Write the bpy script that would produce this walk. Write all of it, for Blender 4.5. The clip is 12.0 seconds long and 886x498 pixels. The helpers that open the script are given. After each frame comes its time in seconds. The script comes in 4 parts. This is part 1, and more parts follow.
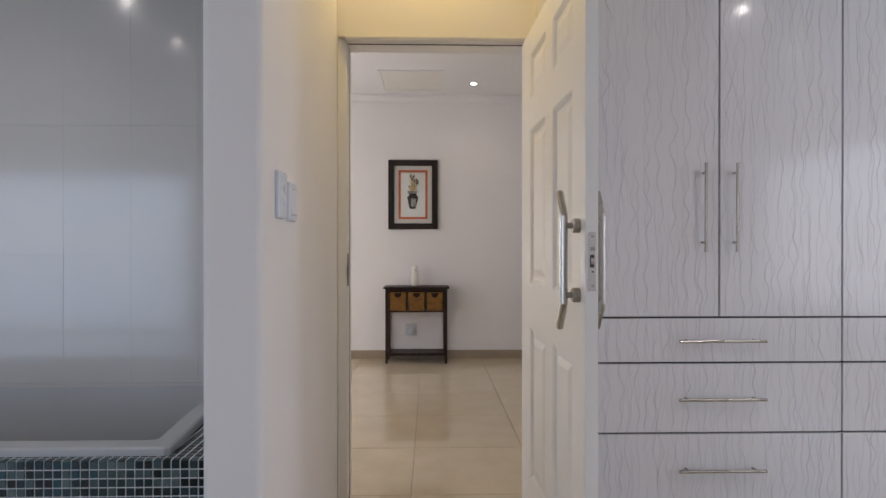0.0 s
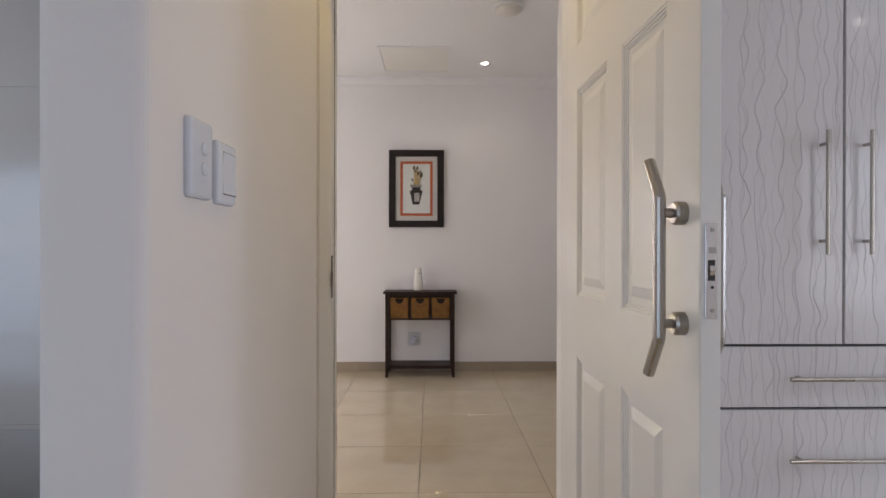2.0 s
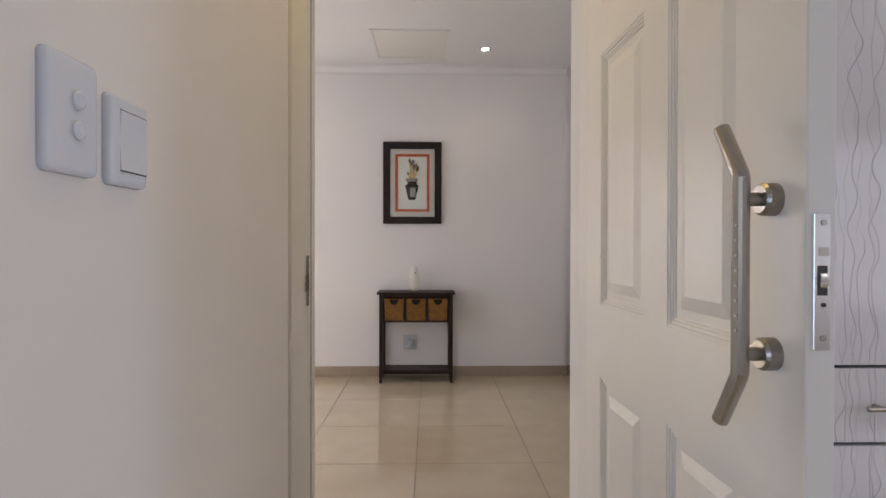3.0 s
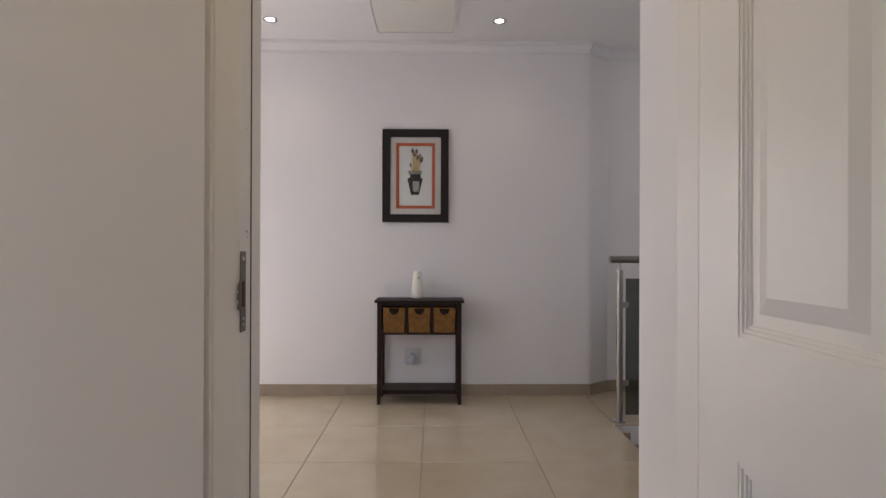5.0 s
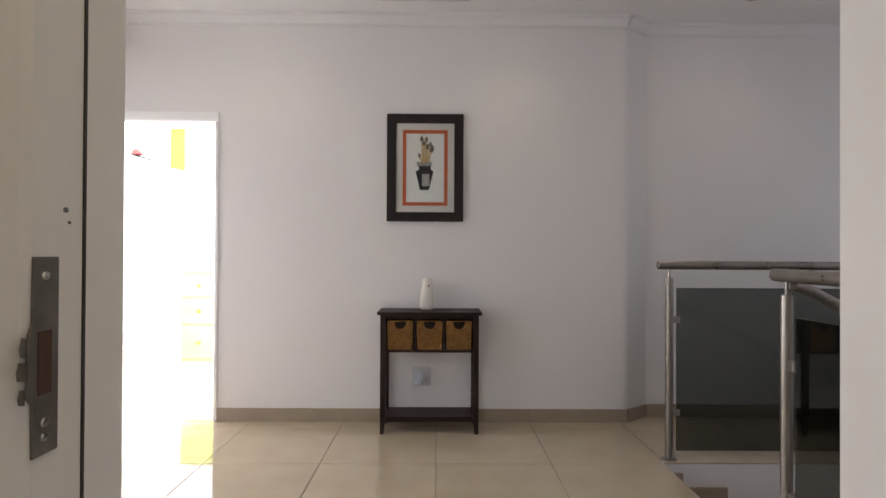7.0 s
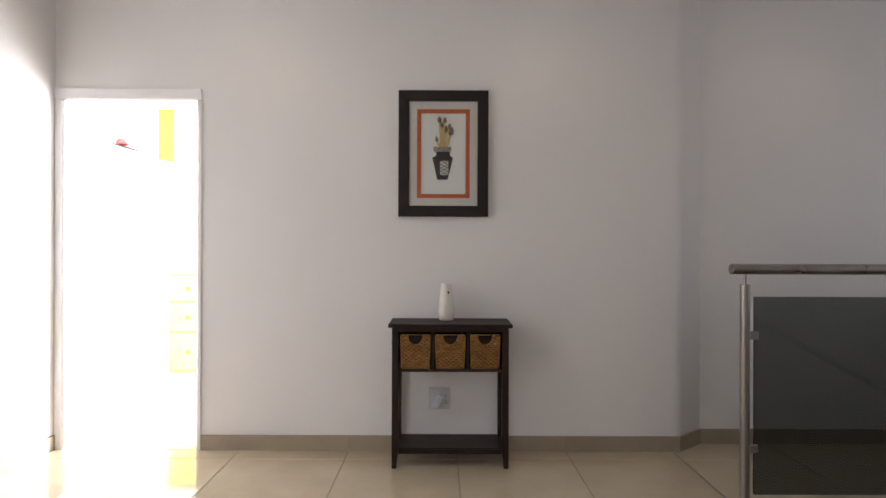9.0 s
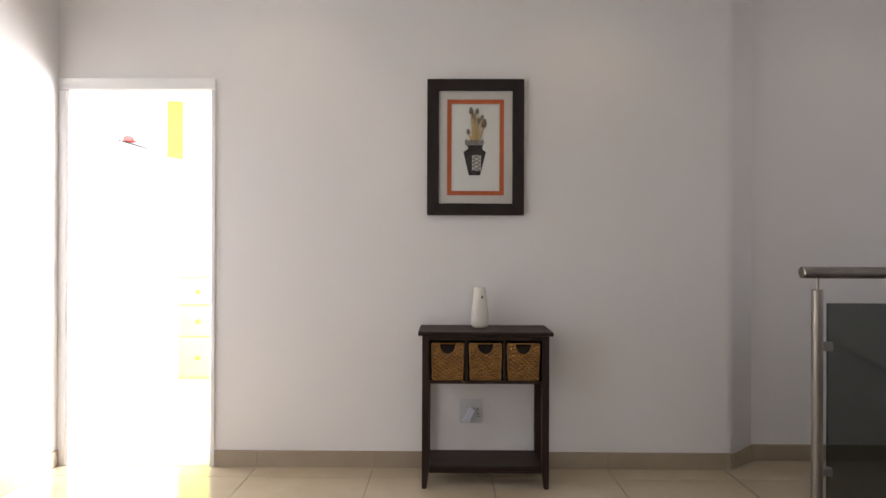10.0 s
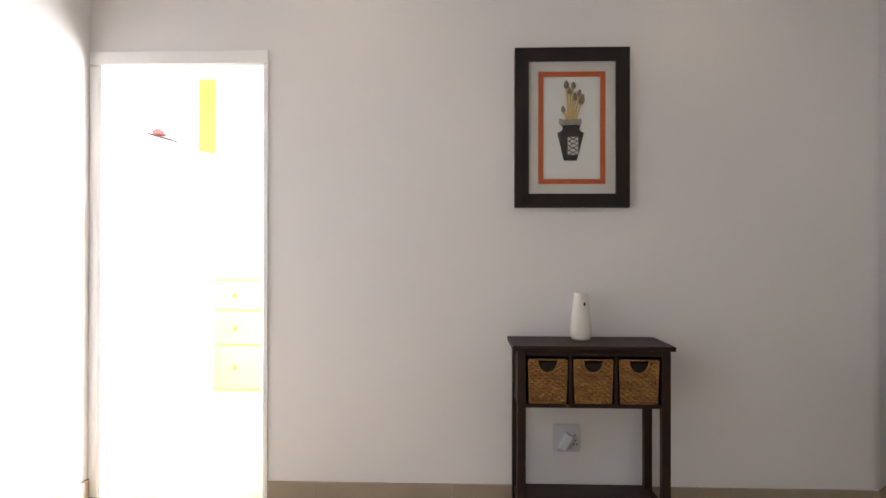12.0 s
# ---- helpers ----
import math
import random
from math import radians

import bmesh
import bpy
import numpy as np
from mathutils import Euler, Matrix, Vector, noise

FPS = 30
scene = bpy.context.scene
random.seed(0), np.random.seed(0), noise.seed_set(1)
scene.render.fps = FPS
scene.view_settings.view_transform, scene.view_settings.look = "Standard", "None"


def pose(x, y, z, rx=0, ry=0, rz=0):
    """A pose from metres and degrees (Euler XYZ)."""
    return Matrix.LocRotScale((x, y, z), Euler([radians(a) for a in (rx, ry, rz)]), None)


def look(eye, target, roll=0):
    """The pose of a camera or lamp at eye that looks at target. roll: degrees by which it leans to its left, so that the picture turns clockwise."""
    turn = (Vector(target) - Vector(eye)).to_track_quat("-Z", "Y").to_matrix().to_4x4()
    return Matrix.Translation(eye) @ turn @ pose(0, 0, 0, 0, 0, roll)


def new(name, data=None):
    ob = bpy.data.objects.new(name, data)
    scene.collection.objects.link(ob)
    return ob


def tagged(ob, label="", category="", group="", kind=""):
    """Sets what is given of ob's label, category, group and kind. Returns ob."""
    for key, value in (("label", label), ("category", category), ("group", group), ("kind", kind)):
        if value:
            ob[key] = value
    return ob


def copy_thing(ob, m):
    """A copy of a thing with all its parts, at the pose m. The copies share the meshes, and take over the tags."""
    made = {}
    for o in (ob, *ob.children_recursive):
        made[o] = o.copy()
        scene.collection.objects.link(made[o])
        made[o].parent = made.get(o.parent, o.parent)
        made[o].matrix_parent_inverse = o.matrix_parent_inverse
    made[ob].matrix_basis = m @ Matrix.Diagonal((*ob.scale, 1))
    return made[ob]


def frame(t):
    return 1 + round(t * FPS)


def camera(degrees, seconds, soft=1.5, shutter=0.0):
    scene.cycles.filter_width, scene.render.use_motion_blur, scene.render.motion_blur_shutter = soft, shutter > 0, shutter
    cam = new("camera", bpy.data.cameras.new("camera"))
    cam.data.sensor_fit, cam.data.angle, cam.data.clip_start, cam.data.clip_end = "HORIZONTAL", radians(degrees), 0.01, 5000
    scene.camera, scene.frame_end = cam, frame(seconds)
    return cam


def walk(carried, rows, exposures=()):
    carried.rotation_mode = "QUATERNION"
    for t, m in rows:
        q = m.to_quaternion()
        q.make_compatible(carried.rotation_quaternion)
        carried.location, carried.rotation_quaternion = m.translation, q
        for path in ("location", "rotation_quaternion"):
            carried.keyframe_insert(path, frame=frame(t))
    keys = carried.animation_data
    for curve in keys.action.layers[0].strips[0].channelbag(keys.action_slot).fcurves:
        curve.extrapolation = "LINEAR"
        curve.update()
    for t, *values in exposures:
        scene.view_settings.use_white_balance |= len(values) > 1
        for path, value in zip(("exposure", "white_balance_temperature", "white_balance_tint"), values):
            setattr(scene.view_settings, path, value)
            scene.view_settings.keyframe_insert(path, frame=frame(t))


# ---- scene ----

cam = camera(76.2, 12.0)
PATH = [
    (0, (0.230, 0.398, 1.115), (0.277, 2.397, 1.109), 0.0),
    (0.5, (0.233, 0.530, 1.112), (0.273, 2.529, 1.105), 0.0),
    (1, (0.226, 0.686, 1.112), (0.266, 2.686, 1.105), 0.0),
    (1.5, (0.217, 0.838, 1.115), (0.256, 2.838, 1.109), 0.1),
    (2, (0.206, 0.978, 1.115), (0.244, 2.978, 1.109), 0.1),
    (2.5, (0.203, 1.122, 1.118), (0.248, 3.121, 1.101), 0.1),
    (3, (0.216, 1.260, 1.118), (0.261, 3.259, 1.103), 0.1),
    (5, (0.209, 1.838, 1.092), (0.238, 3.838, 1.094), 0.2),
    (5.5, (0.193, 1.991, 1.084), (0.216, 3.991, 1.099), 0.2),
    (6, (0.177, 2.132, 1.083), (0.202, 4.132, 1.097), 0.2),
    (6.5, (0.167, 2.266, 1.084), (0.183, 4.266, 1.099), 0.2),
    (7, (0.156, 2.407, 1.092), (0.170, 4.407, 1.106), 0.3),
    (9, (0.060, 2.943, 1.115), (0.062, 4.943, 1.116), 0.2),
    (9.5, (-0.003, 3.062, 1.118), (-0.008, 5.062, 1.122), 0.2),
    (10, (-0.079, 3.170, 1.118), (-0.094, 5.170, 1.121), 0.2),
    (10.5, (-0.159, 3.293, 1.110), (-0.192, 5.293, 1.114), 0.2),
    (11, (-0.235, 3.412, 1.102), (-0.294, 5.411, 1.113), 0.2),
    (11.5, (-0.319, 3.508, 1.099), (-0.389, 5.507, 1.111), 0.2),
    (12, (-0.412, 3.586, 1.103), (-0.479, 5.585, 1.112), 0.1),
]
walk(cam, [(t, look(eye, target, roll)) for t, eye, target, roll in PATH],
     exposures=[(0, -0.21, 6450, 17), (3, -0.24, 6450, 18), (5, -0.41, 6200, 19), (5.6, -0.24, 6250, 19), (7, -0.32, 6300, 16), (9, -0.34, 6400, 15), (11, -0.23, 6500, 15), (12, -0.34, 6500, 15)])

LEFTX = -2.085                  # side wall of the hall

# ---- world and light ----
world = bpy.data.worlds.new("world")
scene.world = world
world.use_nodes = True
wn = world.node_tree
sky = wn.nodes.new("ShaderNodeTexSky")
sky.sky_type, sky.sun_disc, sky.sun_elevation, sky.sun_rotation = "NISHITA", False, radians(50), radians(200)
wn.links.new(sky.outputs[0], wn.nodes["Background"].inputs[0])
wn.nodes["Background"].inputs[1].default_value = 0.1


def area_lamp(name, eye, target, sx, sy, watts, colour, spread=180):
    data = bpy.data.lights.new(name, "AREA")
    data.shape, data.size, data.size_y, data.energy, data.color = "RECTANGLE", sx, sy, watts, colour
    data.spread = radians(spread)
    ob = new(name, data)
    ob.matrix_world = look(eye, target)
    return ob


def spot_lamp(x, y, z, watts, colour=(1.0, 0.84, 0.56), angle=120):
    data = bpy.data.lights.new("downlight_lamp", "SPOT")
    data.energy, data.color, data.spot_size, data.spot_blend, data.shadow_soft_size = watts, colour, radians(angle), 0.7, 0.03
    ob = new("downlight_lamp", data)
    ob.matrix_world = pose(x, y, z)
    return ob


# daylight through the glazed doors of the bedroom, behind the start of the walk
area_lamp("window_daylight_back", (-0.85, -2.26, 1.4), (-0.85, 0, 1.4), 3.3, 1.4, 5, (0.80, 0.88, 1.0))
area_lamp("window_daylight_terrace", (-4.42, -2.26, 1.06), (-4.42, 0, 1.06), 2.9, 2.0, 60, (0.54, 0.74, 1.0))
area_lamp("window_daylight_side", (4.16, -0.86, 1.3), (0, -0.5, 1.3), 2.1, 1.5, 20, (0.86, 0.90, 1.0))
area_lamp("window_daylight_corner", (4.16, 1.25, 1.3), (0, 1.4, 1.3), 0.7, 1.5, 24, (0.70, 0.82, 1.0))
# daylight through the window of the child's room
area_lamp("window_daylight_child_room", (-0.93, 7.72, 1.15), (-3, 7.4, 1.0), 1.45, 1.9, 420, (0.95, 0.97, 1.0))
# fill through two unseen windows added in the hall's side wall and stair end
area_lamp("fill_daylight_hall", (LEFTX + 0.03, 3.78, 1.2), (1.0, 4.4, 1.1), 1.36, 1.7, 16, (0.89, 0.935, 1.0))
area_lamp("fill_daylight_stairs", (4.19, 4.4, 1.5), (1.0, 4.9, 1.3), 2.0, 1.4, 11, (0.97, 0.97, 1.0))
# The AMBER fitting is unseen, added for the warm tone in the door passage.
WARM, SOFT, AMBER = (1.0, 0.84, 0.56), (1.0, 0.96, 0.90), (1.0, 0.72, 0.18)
# The two at y 3.95 are unseen fill, added to soften the table's shadow.
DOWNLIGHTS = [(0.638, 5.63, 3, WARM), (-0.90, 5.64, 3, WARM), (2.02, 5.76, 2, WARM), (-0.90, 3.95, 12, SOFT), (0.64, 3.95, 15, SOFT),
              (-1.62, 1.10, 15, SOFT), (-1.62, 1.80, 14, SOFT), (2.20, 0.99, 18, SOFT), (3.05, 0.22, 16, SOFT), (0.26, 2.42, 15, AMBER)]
CEIL = 2.635
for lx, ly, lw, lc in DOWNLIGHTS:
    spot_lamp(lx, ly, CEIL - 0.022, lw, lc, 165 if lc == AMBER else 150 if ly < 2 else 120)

# ---- materials ----


def nodes_of(name):
    m = bpy.data.materials.new(name)
    m.use_nodes = True
    nt = m.node_tree
    return m, nt, nt.nodes["Principled BSDF"]


def node(nt, kind, **inputs):
    n = nt.nodes.new("ShaderNode" + kind)
    for k, v in inputs.items():
        n.inputs[k.replace("_", " ")].default_value = v
    return n


def maths(nt, op, a, b=0.0):
    n = nt.nodes.new("ShaderNodeMath")
    n.operation = op
    for i, v in enumerate((a, b)):
        if isinstance(v, (int, float)):
            n.inputs[i].default_value = v
        else:
            nt.links.new(v, n.inputs[i])
    return n.outputs[0]


def blend(nt, fac, a, b):
    n = nt.nodes.new("ShaderNodeMix")
    n.data_type = "RGBA"
    for i, v in ((0, fac), (6, a), (7, b)):
        if isinstance(v, (int, float)):
            n.inputs[i].default_value = v
        elif isinstance(v, tuple):
            n.inputs[i].default_value = (*v, 1) if len(v) == 3 else v
        else:
            nt.links.new(v, n.inputs[i])
    return n.outputs[2]


def spread_of(nt, sock, lo, hi, a=0.0, b=1.0):
    n = nt.nodes.new("ShaderNodeMapRange")
    nt.links.new(sock, n.inputs[0])
    for i, v in enumerate((lo, hi, a, b)):
        n.inputs[i + 1].default_value = v
    return n.outputs[0]


def surface(name, a, b, rough=0.5, rough2=None, metal=0.0, grain=60.0, stain=2.5, bump=0.05, depth=0.002, stretch=(1, 1, 1),
            per_piece=0.0, coat=0.0, spec=0.5):
    """Two-scale variation between the colours a and b, uneven roughness and fine relief."""
    m, nt, p = nodes_of(name)
    tc = node(nt, "TexCoord")
    geo = node(nt, "NewGeometry")
    mp = node(nt, "Mapping")
    mp.inputs["Scale"].default_value = stretch
    nt.links.new(geo.outputs["Position"], mp.inputs[0])
    n1 = node(nt, "TexNoise", Scale=stain, Detail=4.0)
    n2 = node(nt, "TexNoise", Scale=grain, Detail=5.0)
    for n in (n1, n2):
        nt.links.new(mp.outputs[0], n.inputs["Vector"])
    f = maths(nt, "ADD", maths(nt, "MULTIPLY", spread_of(nt, n1.outputs[0], 0.3, 0.7), 0.6), maths(nt, "MULTIPLY", n2.outputs[0], 0.4))
    if per_piece:
        oi = node(nt, "ObjectInfo")
        f = maths(nt, "ADD", f, maths(nt, "MULTIPLY", maths(nt, "SUBTRACT", oi.outputs["Random"], 0.5), per_piece))
    col = blend(nt, f, a, b)
    nt.links.new(col, p.inputs["Base Color"])
    r2 = rough if rough2 is None else rough2
    nt.links.new(spread_of(nt, n1.outputs[0], 0.3, 0.7, rough, r2), p.inputs["Roughness"])
    p.inputs["Metallic"].default_value = metal
    p.inputs["Coat Weight"].default_value = coat
    p.inputs["Coat Roughness"].default_value = 0.03
    p.inputs["Specular IOR Level"].default_value = spec
    if bump:
        bm_ = node(nt, "Bump", Strength=bump, Distance=depth)
        nt.links.new(n2.outputs[0], bm_.inputs["Height"])
        nt.links.new(bm_.outputs[0], p.inputs["Normal"])
    return m


PAINT = surface("wall_paint", (0.80, 0.775, 0.76), (0.84, 0.815, 0.80), 0.5, 0.6, grain=140, stain=1.2, bump=0.08, depth=0.001)
CREAM = surface("cream_wall_paint", (0.765, 0.718, 0.668), (0.805, 0.757, 0.703), 0.45, 0.55, grain=140, stain=1.2, bump=0.08, depth=0.001)
CEILING = surface("ceiling_paint", (0.80, 0.785, 0.775), (0.83, 0.815, 0.80), 0.7, grain=120, stain=1.0, bump=0.05, depth=0.001)
GLOSS_WHITE = surface("enamel_paint", (0.78, 0.76, 0.72), (0.82, 0.80, 0.76), 0.30, 0.38, grain=40, stain=3, bump=0.012, depth=0.0005)
FRAME_PAINT = surface("frame_enamel", (0.76, 0.735, 0.69), (0.80, 0.775, 0.73), 0.32, 0.42, grain=70, stain=4, bump=0.05, depth=0.001)
TILE = surface("floor_porcelain", (0.47, 0.385, 0.265), (0.54, 0.45, 0.32), 0.03, 0.05, grain=35, stain=5, bump=0.006, depth=0.0006, per_piece=0.5, spec=0.75)
# frame enamel made whiter, for the daylight glow on the far doorway frame
DAYLIT_ENAMEL = surface("daylit_enamel", (0.86, 0.85, 0.835), (0.89, 0.88, 0.865), 0.28, 0.36, grain=60, stain=4, bump=0.03, depth=0.0008)
GROUT = surface("floor_grout", (0.22, 0.19, 0.15), (0.30, 0.26, 0.20), 0.8, grain=200, stain=8, bump=0.2)
SKIRT = surface("skirting_porcelain", (0.33, 0.265, 0.19), (0.40, 0.325, 0.24), 0.15, 0.22, grain=45, stain=6, bump=0.02, per_piece=0.5)
DARKWOOD = surface("dark_stained_wood", (0.016, 0.008, 0.006), (0.036, 0.019, 0.013), 0.42, 0.55, spec=0.22, grain=60, stain=8, bump=0.12, depth=0.001, stretch=(0.12, 1, 1))
FRAMEWOOD = surface("black_brown_wood", (0.012, 0.008, 0.007), (0.028, 0.019, 0.016), 0.42, 0.55, spec=0.3, grain=90, stain=9, bump=0.15, depth=0.001, stretch=(1, 1, 0.3))
STEEL = surface("brushed_steel", (0.40, 0.375, 0.34), (0.50, 0.475, 0.44), 0.22, 0.30, metal=1.0, grain=300, stain=12, bump=0.06, depth=0.0004, stretch=(1, 1, 0.05))
RAILSTEEL = surface("rail_steel", (0.30, 0.275, 0.245), (0.42, 0.39, 0.355), 0.26, 0.34, metal=1.0, grain=300, stain=12, bump=0.05, depth=0.0004, stretch=(1, 1, 0.05))
DULLSTEEL = surface("worn_steel", (0.15, 0.135, 0.115), (0.27, 0.245, 0.215), 0.38, 0.55, metal=0.85, grain=180, stain=40, bump=0.15, depth=0.0005)
CHROME = surface("satin_chrome", (0.62, 0.60, 0.58), (0.72, 0.70, 0.68), 0.16, 0.24, metal=1.0, grain=250, stain=14, bump=0.02, depth=0.0003)
PLASTIC = surface("white_plastic", (0.67, 0.71, 0.79), (0.72, 0.76, 0.84), 0.14, 0.20, grain=120, stain=6, bump=0.02, depth=0.0005)
SOCKETGREY = surface("grey_white_plastic", (0.60, 0.61, 0.625), (0.65, 0.66, 0.675), 0.3, 0.38, grain=120, stain=6, bump=0.02, depth=0.0005)
MATBOARD = surface("pale_mat_board", (0.60, 0.56, 0.50), (0.66, 0.62, 0.56), 0.85, grain=250, stain=6, bump=0.1, depth=0.0005)
ORANGE = surface("burnt_orange_board", (0.50, 0.095, 0.025), (0.58, 0.13, 0.04), 0.8, grain=250, stain=6, bump=0.1, depth=0.0005)
INNER = surface("ivory_board", (0.74, 0.73, 0.67), (0.80, 0.79, 0.73), 0.7, grain=200, stain=5, bump=0.1, depth=0.0005)
BLACKCLAY = surface("dark_clay", (0.018, 0.013, 0.011), (0.05, 0.036, 0.03), 0.6, 0.75, grain=120, stain=30, bump=0.4, depth=0.001)
STRAW = surface("dried_stem", (0.56, 0.37, 0.13), (0.70, 0.50, 0.22), 0.7, grain=200, stain=20, bump=0.2, depth=0.0006)
PEBBLE = surface("grey_pebble", (0.20, 0.18, 0.15), (0.42, 0.39, 0.34), 0.6, grain=90, stain=40, bump=0.2, depth=0.001)
POD = surface("seed_pod", (0.05, 0.033, 0.02), (0.36, 0.28, 0.19), 0.7, grain=160, stain=55, bump=0.3, depth=0.001)
BONE = surface("bone_inlay", (0.60, 0.56, 0.48), (0.72, 0.68, 0.60), 0.6, grain=120, stain=30, bump=0.1)
WICKER = surface("woven_seagrass", (0.15, 0.064, 0.012), (0.36, 0.175, 0.038), 0.6, 0.75, grain=220, stain=28, bump=0.4, depth=0.0012)
# near-black, so the shade within the baskets is in the colour
INSIDE_SHADE = surface("basket_inside_shade", (0.012, 0.007, 0.005), (0.024, 0.014, 0.009), 0.9, grain=120, stain=20, bump=0.2)
CERAMIC = surface("cream_ceramic", (0.74, 0.70, 0.62), (0.80, 0.76, 0.68), 0.3, 0.4, grain=90, stain=20, bump=0.06, depth=0.0008)
DARKPLASTIC = surface("dark_plastic", (0.02, 0.018, 0.016), (0.045, 0.04, 0.036), 0.4, grain=120, stain=10, bump=0.02)
RUBBER = surface("black_seal", (0.030, 0.026, 0.022), (0.055, 0.048, 0.040), 0.7, grain=150, stain=10, bump=0.1)
RUST = surface("raw_timber_hole", (0.045, 0.018, 0.012), (0.10, 0.042, 0.025), 0.8, grain=150, stain=30, bump=0.3)
WALLTILE = surface("white_glazed_tile", (0.55, 0.53, 0.50), (0.59, 0.57, 0.54), 0.15, 0.20, grain=30, stain=2, bump=0.015, depth=0.0008, per_piece=0.3, spec=0.6, coat=0.3)
TILEGROUT = surface("pale_grout", (0.74, 0.74, 0.72), (0.80, 0.80, 0.78), 0.8, grain=200, stain=9, bump=0.2)
ACRYLIC = surface("white_acrylic", (0.47, 0.47, 0.465), (0.52, 0.52, 0.515), 0.12, 0.18, grain=20, stain=2, bump=0.0)
YELLOW = surface("yellow_paint", (0.80, 0.72, 0.02), (0.85, 0.78, 0.04), 0.45, grain=90, stain=5, bump=0.04)
LIME = surface("pale_lime_paint", (0.58, 0.69, 0.16), (0.64, 0.74, 0.22), 0.35, grain=90, stain=5, bump=0.04)
RED = surface("red_felt", (0.55, 0.05, 0.05), (0.65, 0.10, 0.09), 0.8, grain=160, stain=12, bump=0.2)
STAIRTILE = surface("stair_tile", (0.25, 0.19, 0.13), (0.33, 0.26, 0.18), 0.2, 0.3, grain=60, stain=6, bump=0.03)
HATCHPAINT = surface("hatch_board", (0.77, 0.745, 0.68), (0.80, 0.775, 0.71), 0.6, grain=110, stain=3, bump=0.05)


def mosaic_material():
    m, nt, p = nodes_of("glass_mosaic")
    oi = node(nt, "ObjectInfo")
    geo = node(nt, "NewGeometry")
    pick = maths(nt, "FRACT", maths(nt, "ADD", oi.outputs["Random"], maths(nt, "MULTIPLY", geo.outputs["Random Per Island"], 7.31)))
    ramp = nt.nodes.new("ShaderNodeValToRGB")
    ramp.color_ramp.interpolation = "CONSTANT"
    stops = [(0.0, (0.004, 0.008, 0.009)), (0.22, (0.010, 0.026, 0.031)), (0.45, (0.025, 0.045, 0.050)), (0.62, (0.06, 0.095, 0.095)),
             (0.80, (0.10, 0.14, 0.14)), (0.93, (0.02, 0.06, 0.075))]
    els = ramp.color_ramp.elements
    els[0].position, els[0].color = stops[0][0], (*stops[0][1], 1)
    els[1].position, els[1].color = stops[1][0], (*stops[1][1], 1)
    for pos_, c in stops[2:]:
        e = els.new(pos_)
        e.color = (*c, 1)
    nt.links.new(pick, ramp.inputs[0])
    n = node(nt, "TexNoise", Scale=180.0, Detail=3.0)
    nt.links.new(geo.outputs["Position"], n.inputs["Vector"])
    nt.links.new(blend(nt, maths(nt, "MULTIPLY", n.outputs[0], 0.12), ramp.outputs[0], (0.10, 0.14, 0.14)), p.inputs["Base Color"])
    p.inputs["Roughness"].default_value = 0.2
    p.inputs["Specular IOR Level"].default_value = 0.25
    return m


MOSAIC = mosaic_material()


def wave_laminate():
    """Pearl-white gloss board with embossed, wandering upright lines."""
    m, nt, p = nodes_of("embossed_pearl_laminate")
    geo = node(nt, "NewGeometry")
    sep = node(nt, "SeparateXYZ")
    nt.links.new(geo.outputs["Position"], sep.inputs[0])

    def lines(pitch, seed, wig, width):
        comb = node(nt, "CombineXYZ", Y=seed)
        nt.links.new(maths(nt, "MULTIPLY", sep.outputs[0], 9.0), comb.inputs[0])
        nt.links.new(maths(nt, "MULTIPLY", sep.outputs[2], 12.5), comb.inputs[2])
        n = node(nt, "TexNoise", Scale=1.0, Detail=0.0)
        nt.links.new(comb.outputs[0], n.inputs["Vector"])
        xx = maths(nt, "ADD", sep.outputs[0], maths(nt, "MULTIPLY", maths(nt, "SUBTRACT", n.outputs[0], 0.5), wig))
        cell = maths(nt, "DIVIDE", xx, pitch)
        off = maths(nt, "ABSOLUTE", maths(nt, "SUBTRACT", maths(nt, "FRACT", cell), 0.5))
        line = spread_of(nt, off, width, width * 0.35)
        comb2 = node(nt, "CombineXYZ", Y=seed + 4.2)
        nt.links.new(maths(nt, "MULTIPLY", maths(nt, "FLOOR", cell), 3.7), comb2.inputs[0])
        nt.links.new(maths(nt, "MULTIPLY", sep.outputs[2], 3.2), comb2.inputs[2])
        g = node(nt, "TexNoise", Scale=1.0, Detail=1.0)
        nt.links.new(comb2.outputs[0], g.inputs["Vector"])
        return maths(nt, "MULTIPLY", line, spread_of(nt, g.outputs[0], 0.38, 0.58))

    both = maths(nt, "MAXIMUM", lines(0.036, 1.3, 0.046, 0.040), maths(nt, "MAXIMUM", lines(0.050, 8.1, 0.056, 0.034), maths(nt, "MULTIPLY", lines(0.028, 15.7, 0.040, 0.055), 0.6)))
    n2 = node(nt, "TexNoise", Scale=2.0, Detail=3.0)
    nt.links.new(geo.outputs["Position"], n2.inputs["Vector"])
    base = blend(nt, n2.outputs[0], (0.73, 0.71, 0.71), (0.78, 0.76, 0.76))
    # darkens the embossed lines, standing in for the shading of their relief
    nt.links.new(blend(nt, maths(nt, "MULTIPLY", both, 0.34), base, (0.36, 0.335, 0.325)), p.inputs["Base Color"])
    bump = node(nt, "Bump", Strength=0.8, Distance=0.002)
    nt.links.new(both, bump.inputs["Height"])
    nt.links.new(bump.outputs[0], p.inputs["Normal"])
    p.inputs["Roughness"].default_value = 0.15
    p.inputs["Specular IOR Level"].default_value = 0.5
    p.inputs["Coat Weight"].default_value = 0.35
    p.inputs["Coat Roughness"].default_value = 0.025
    return m


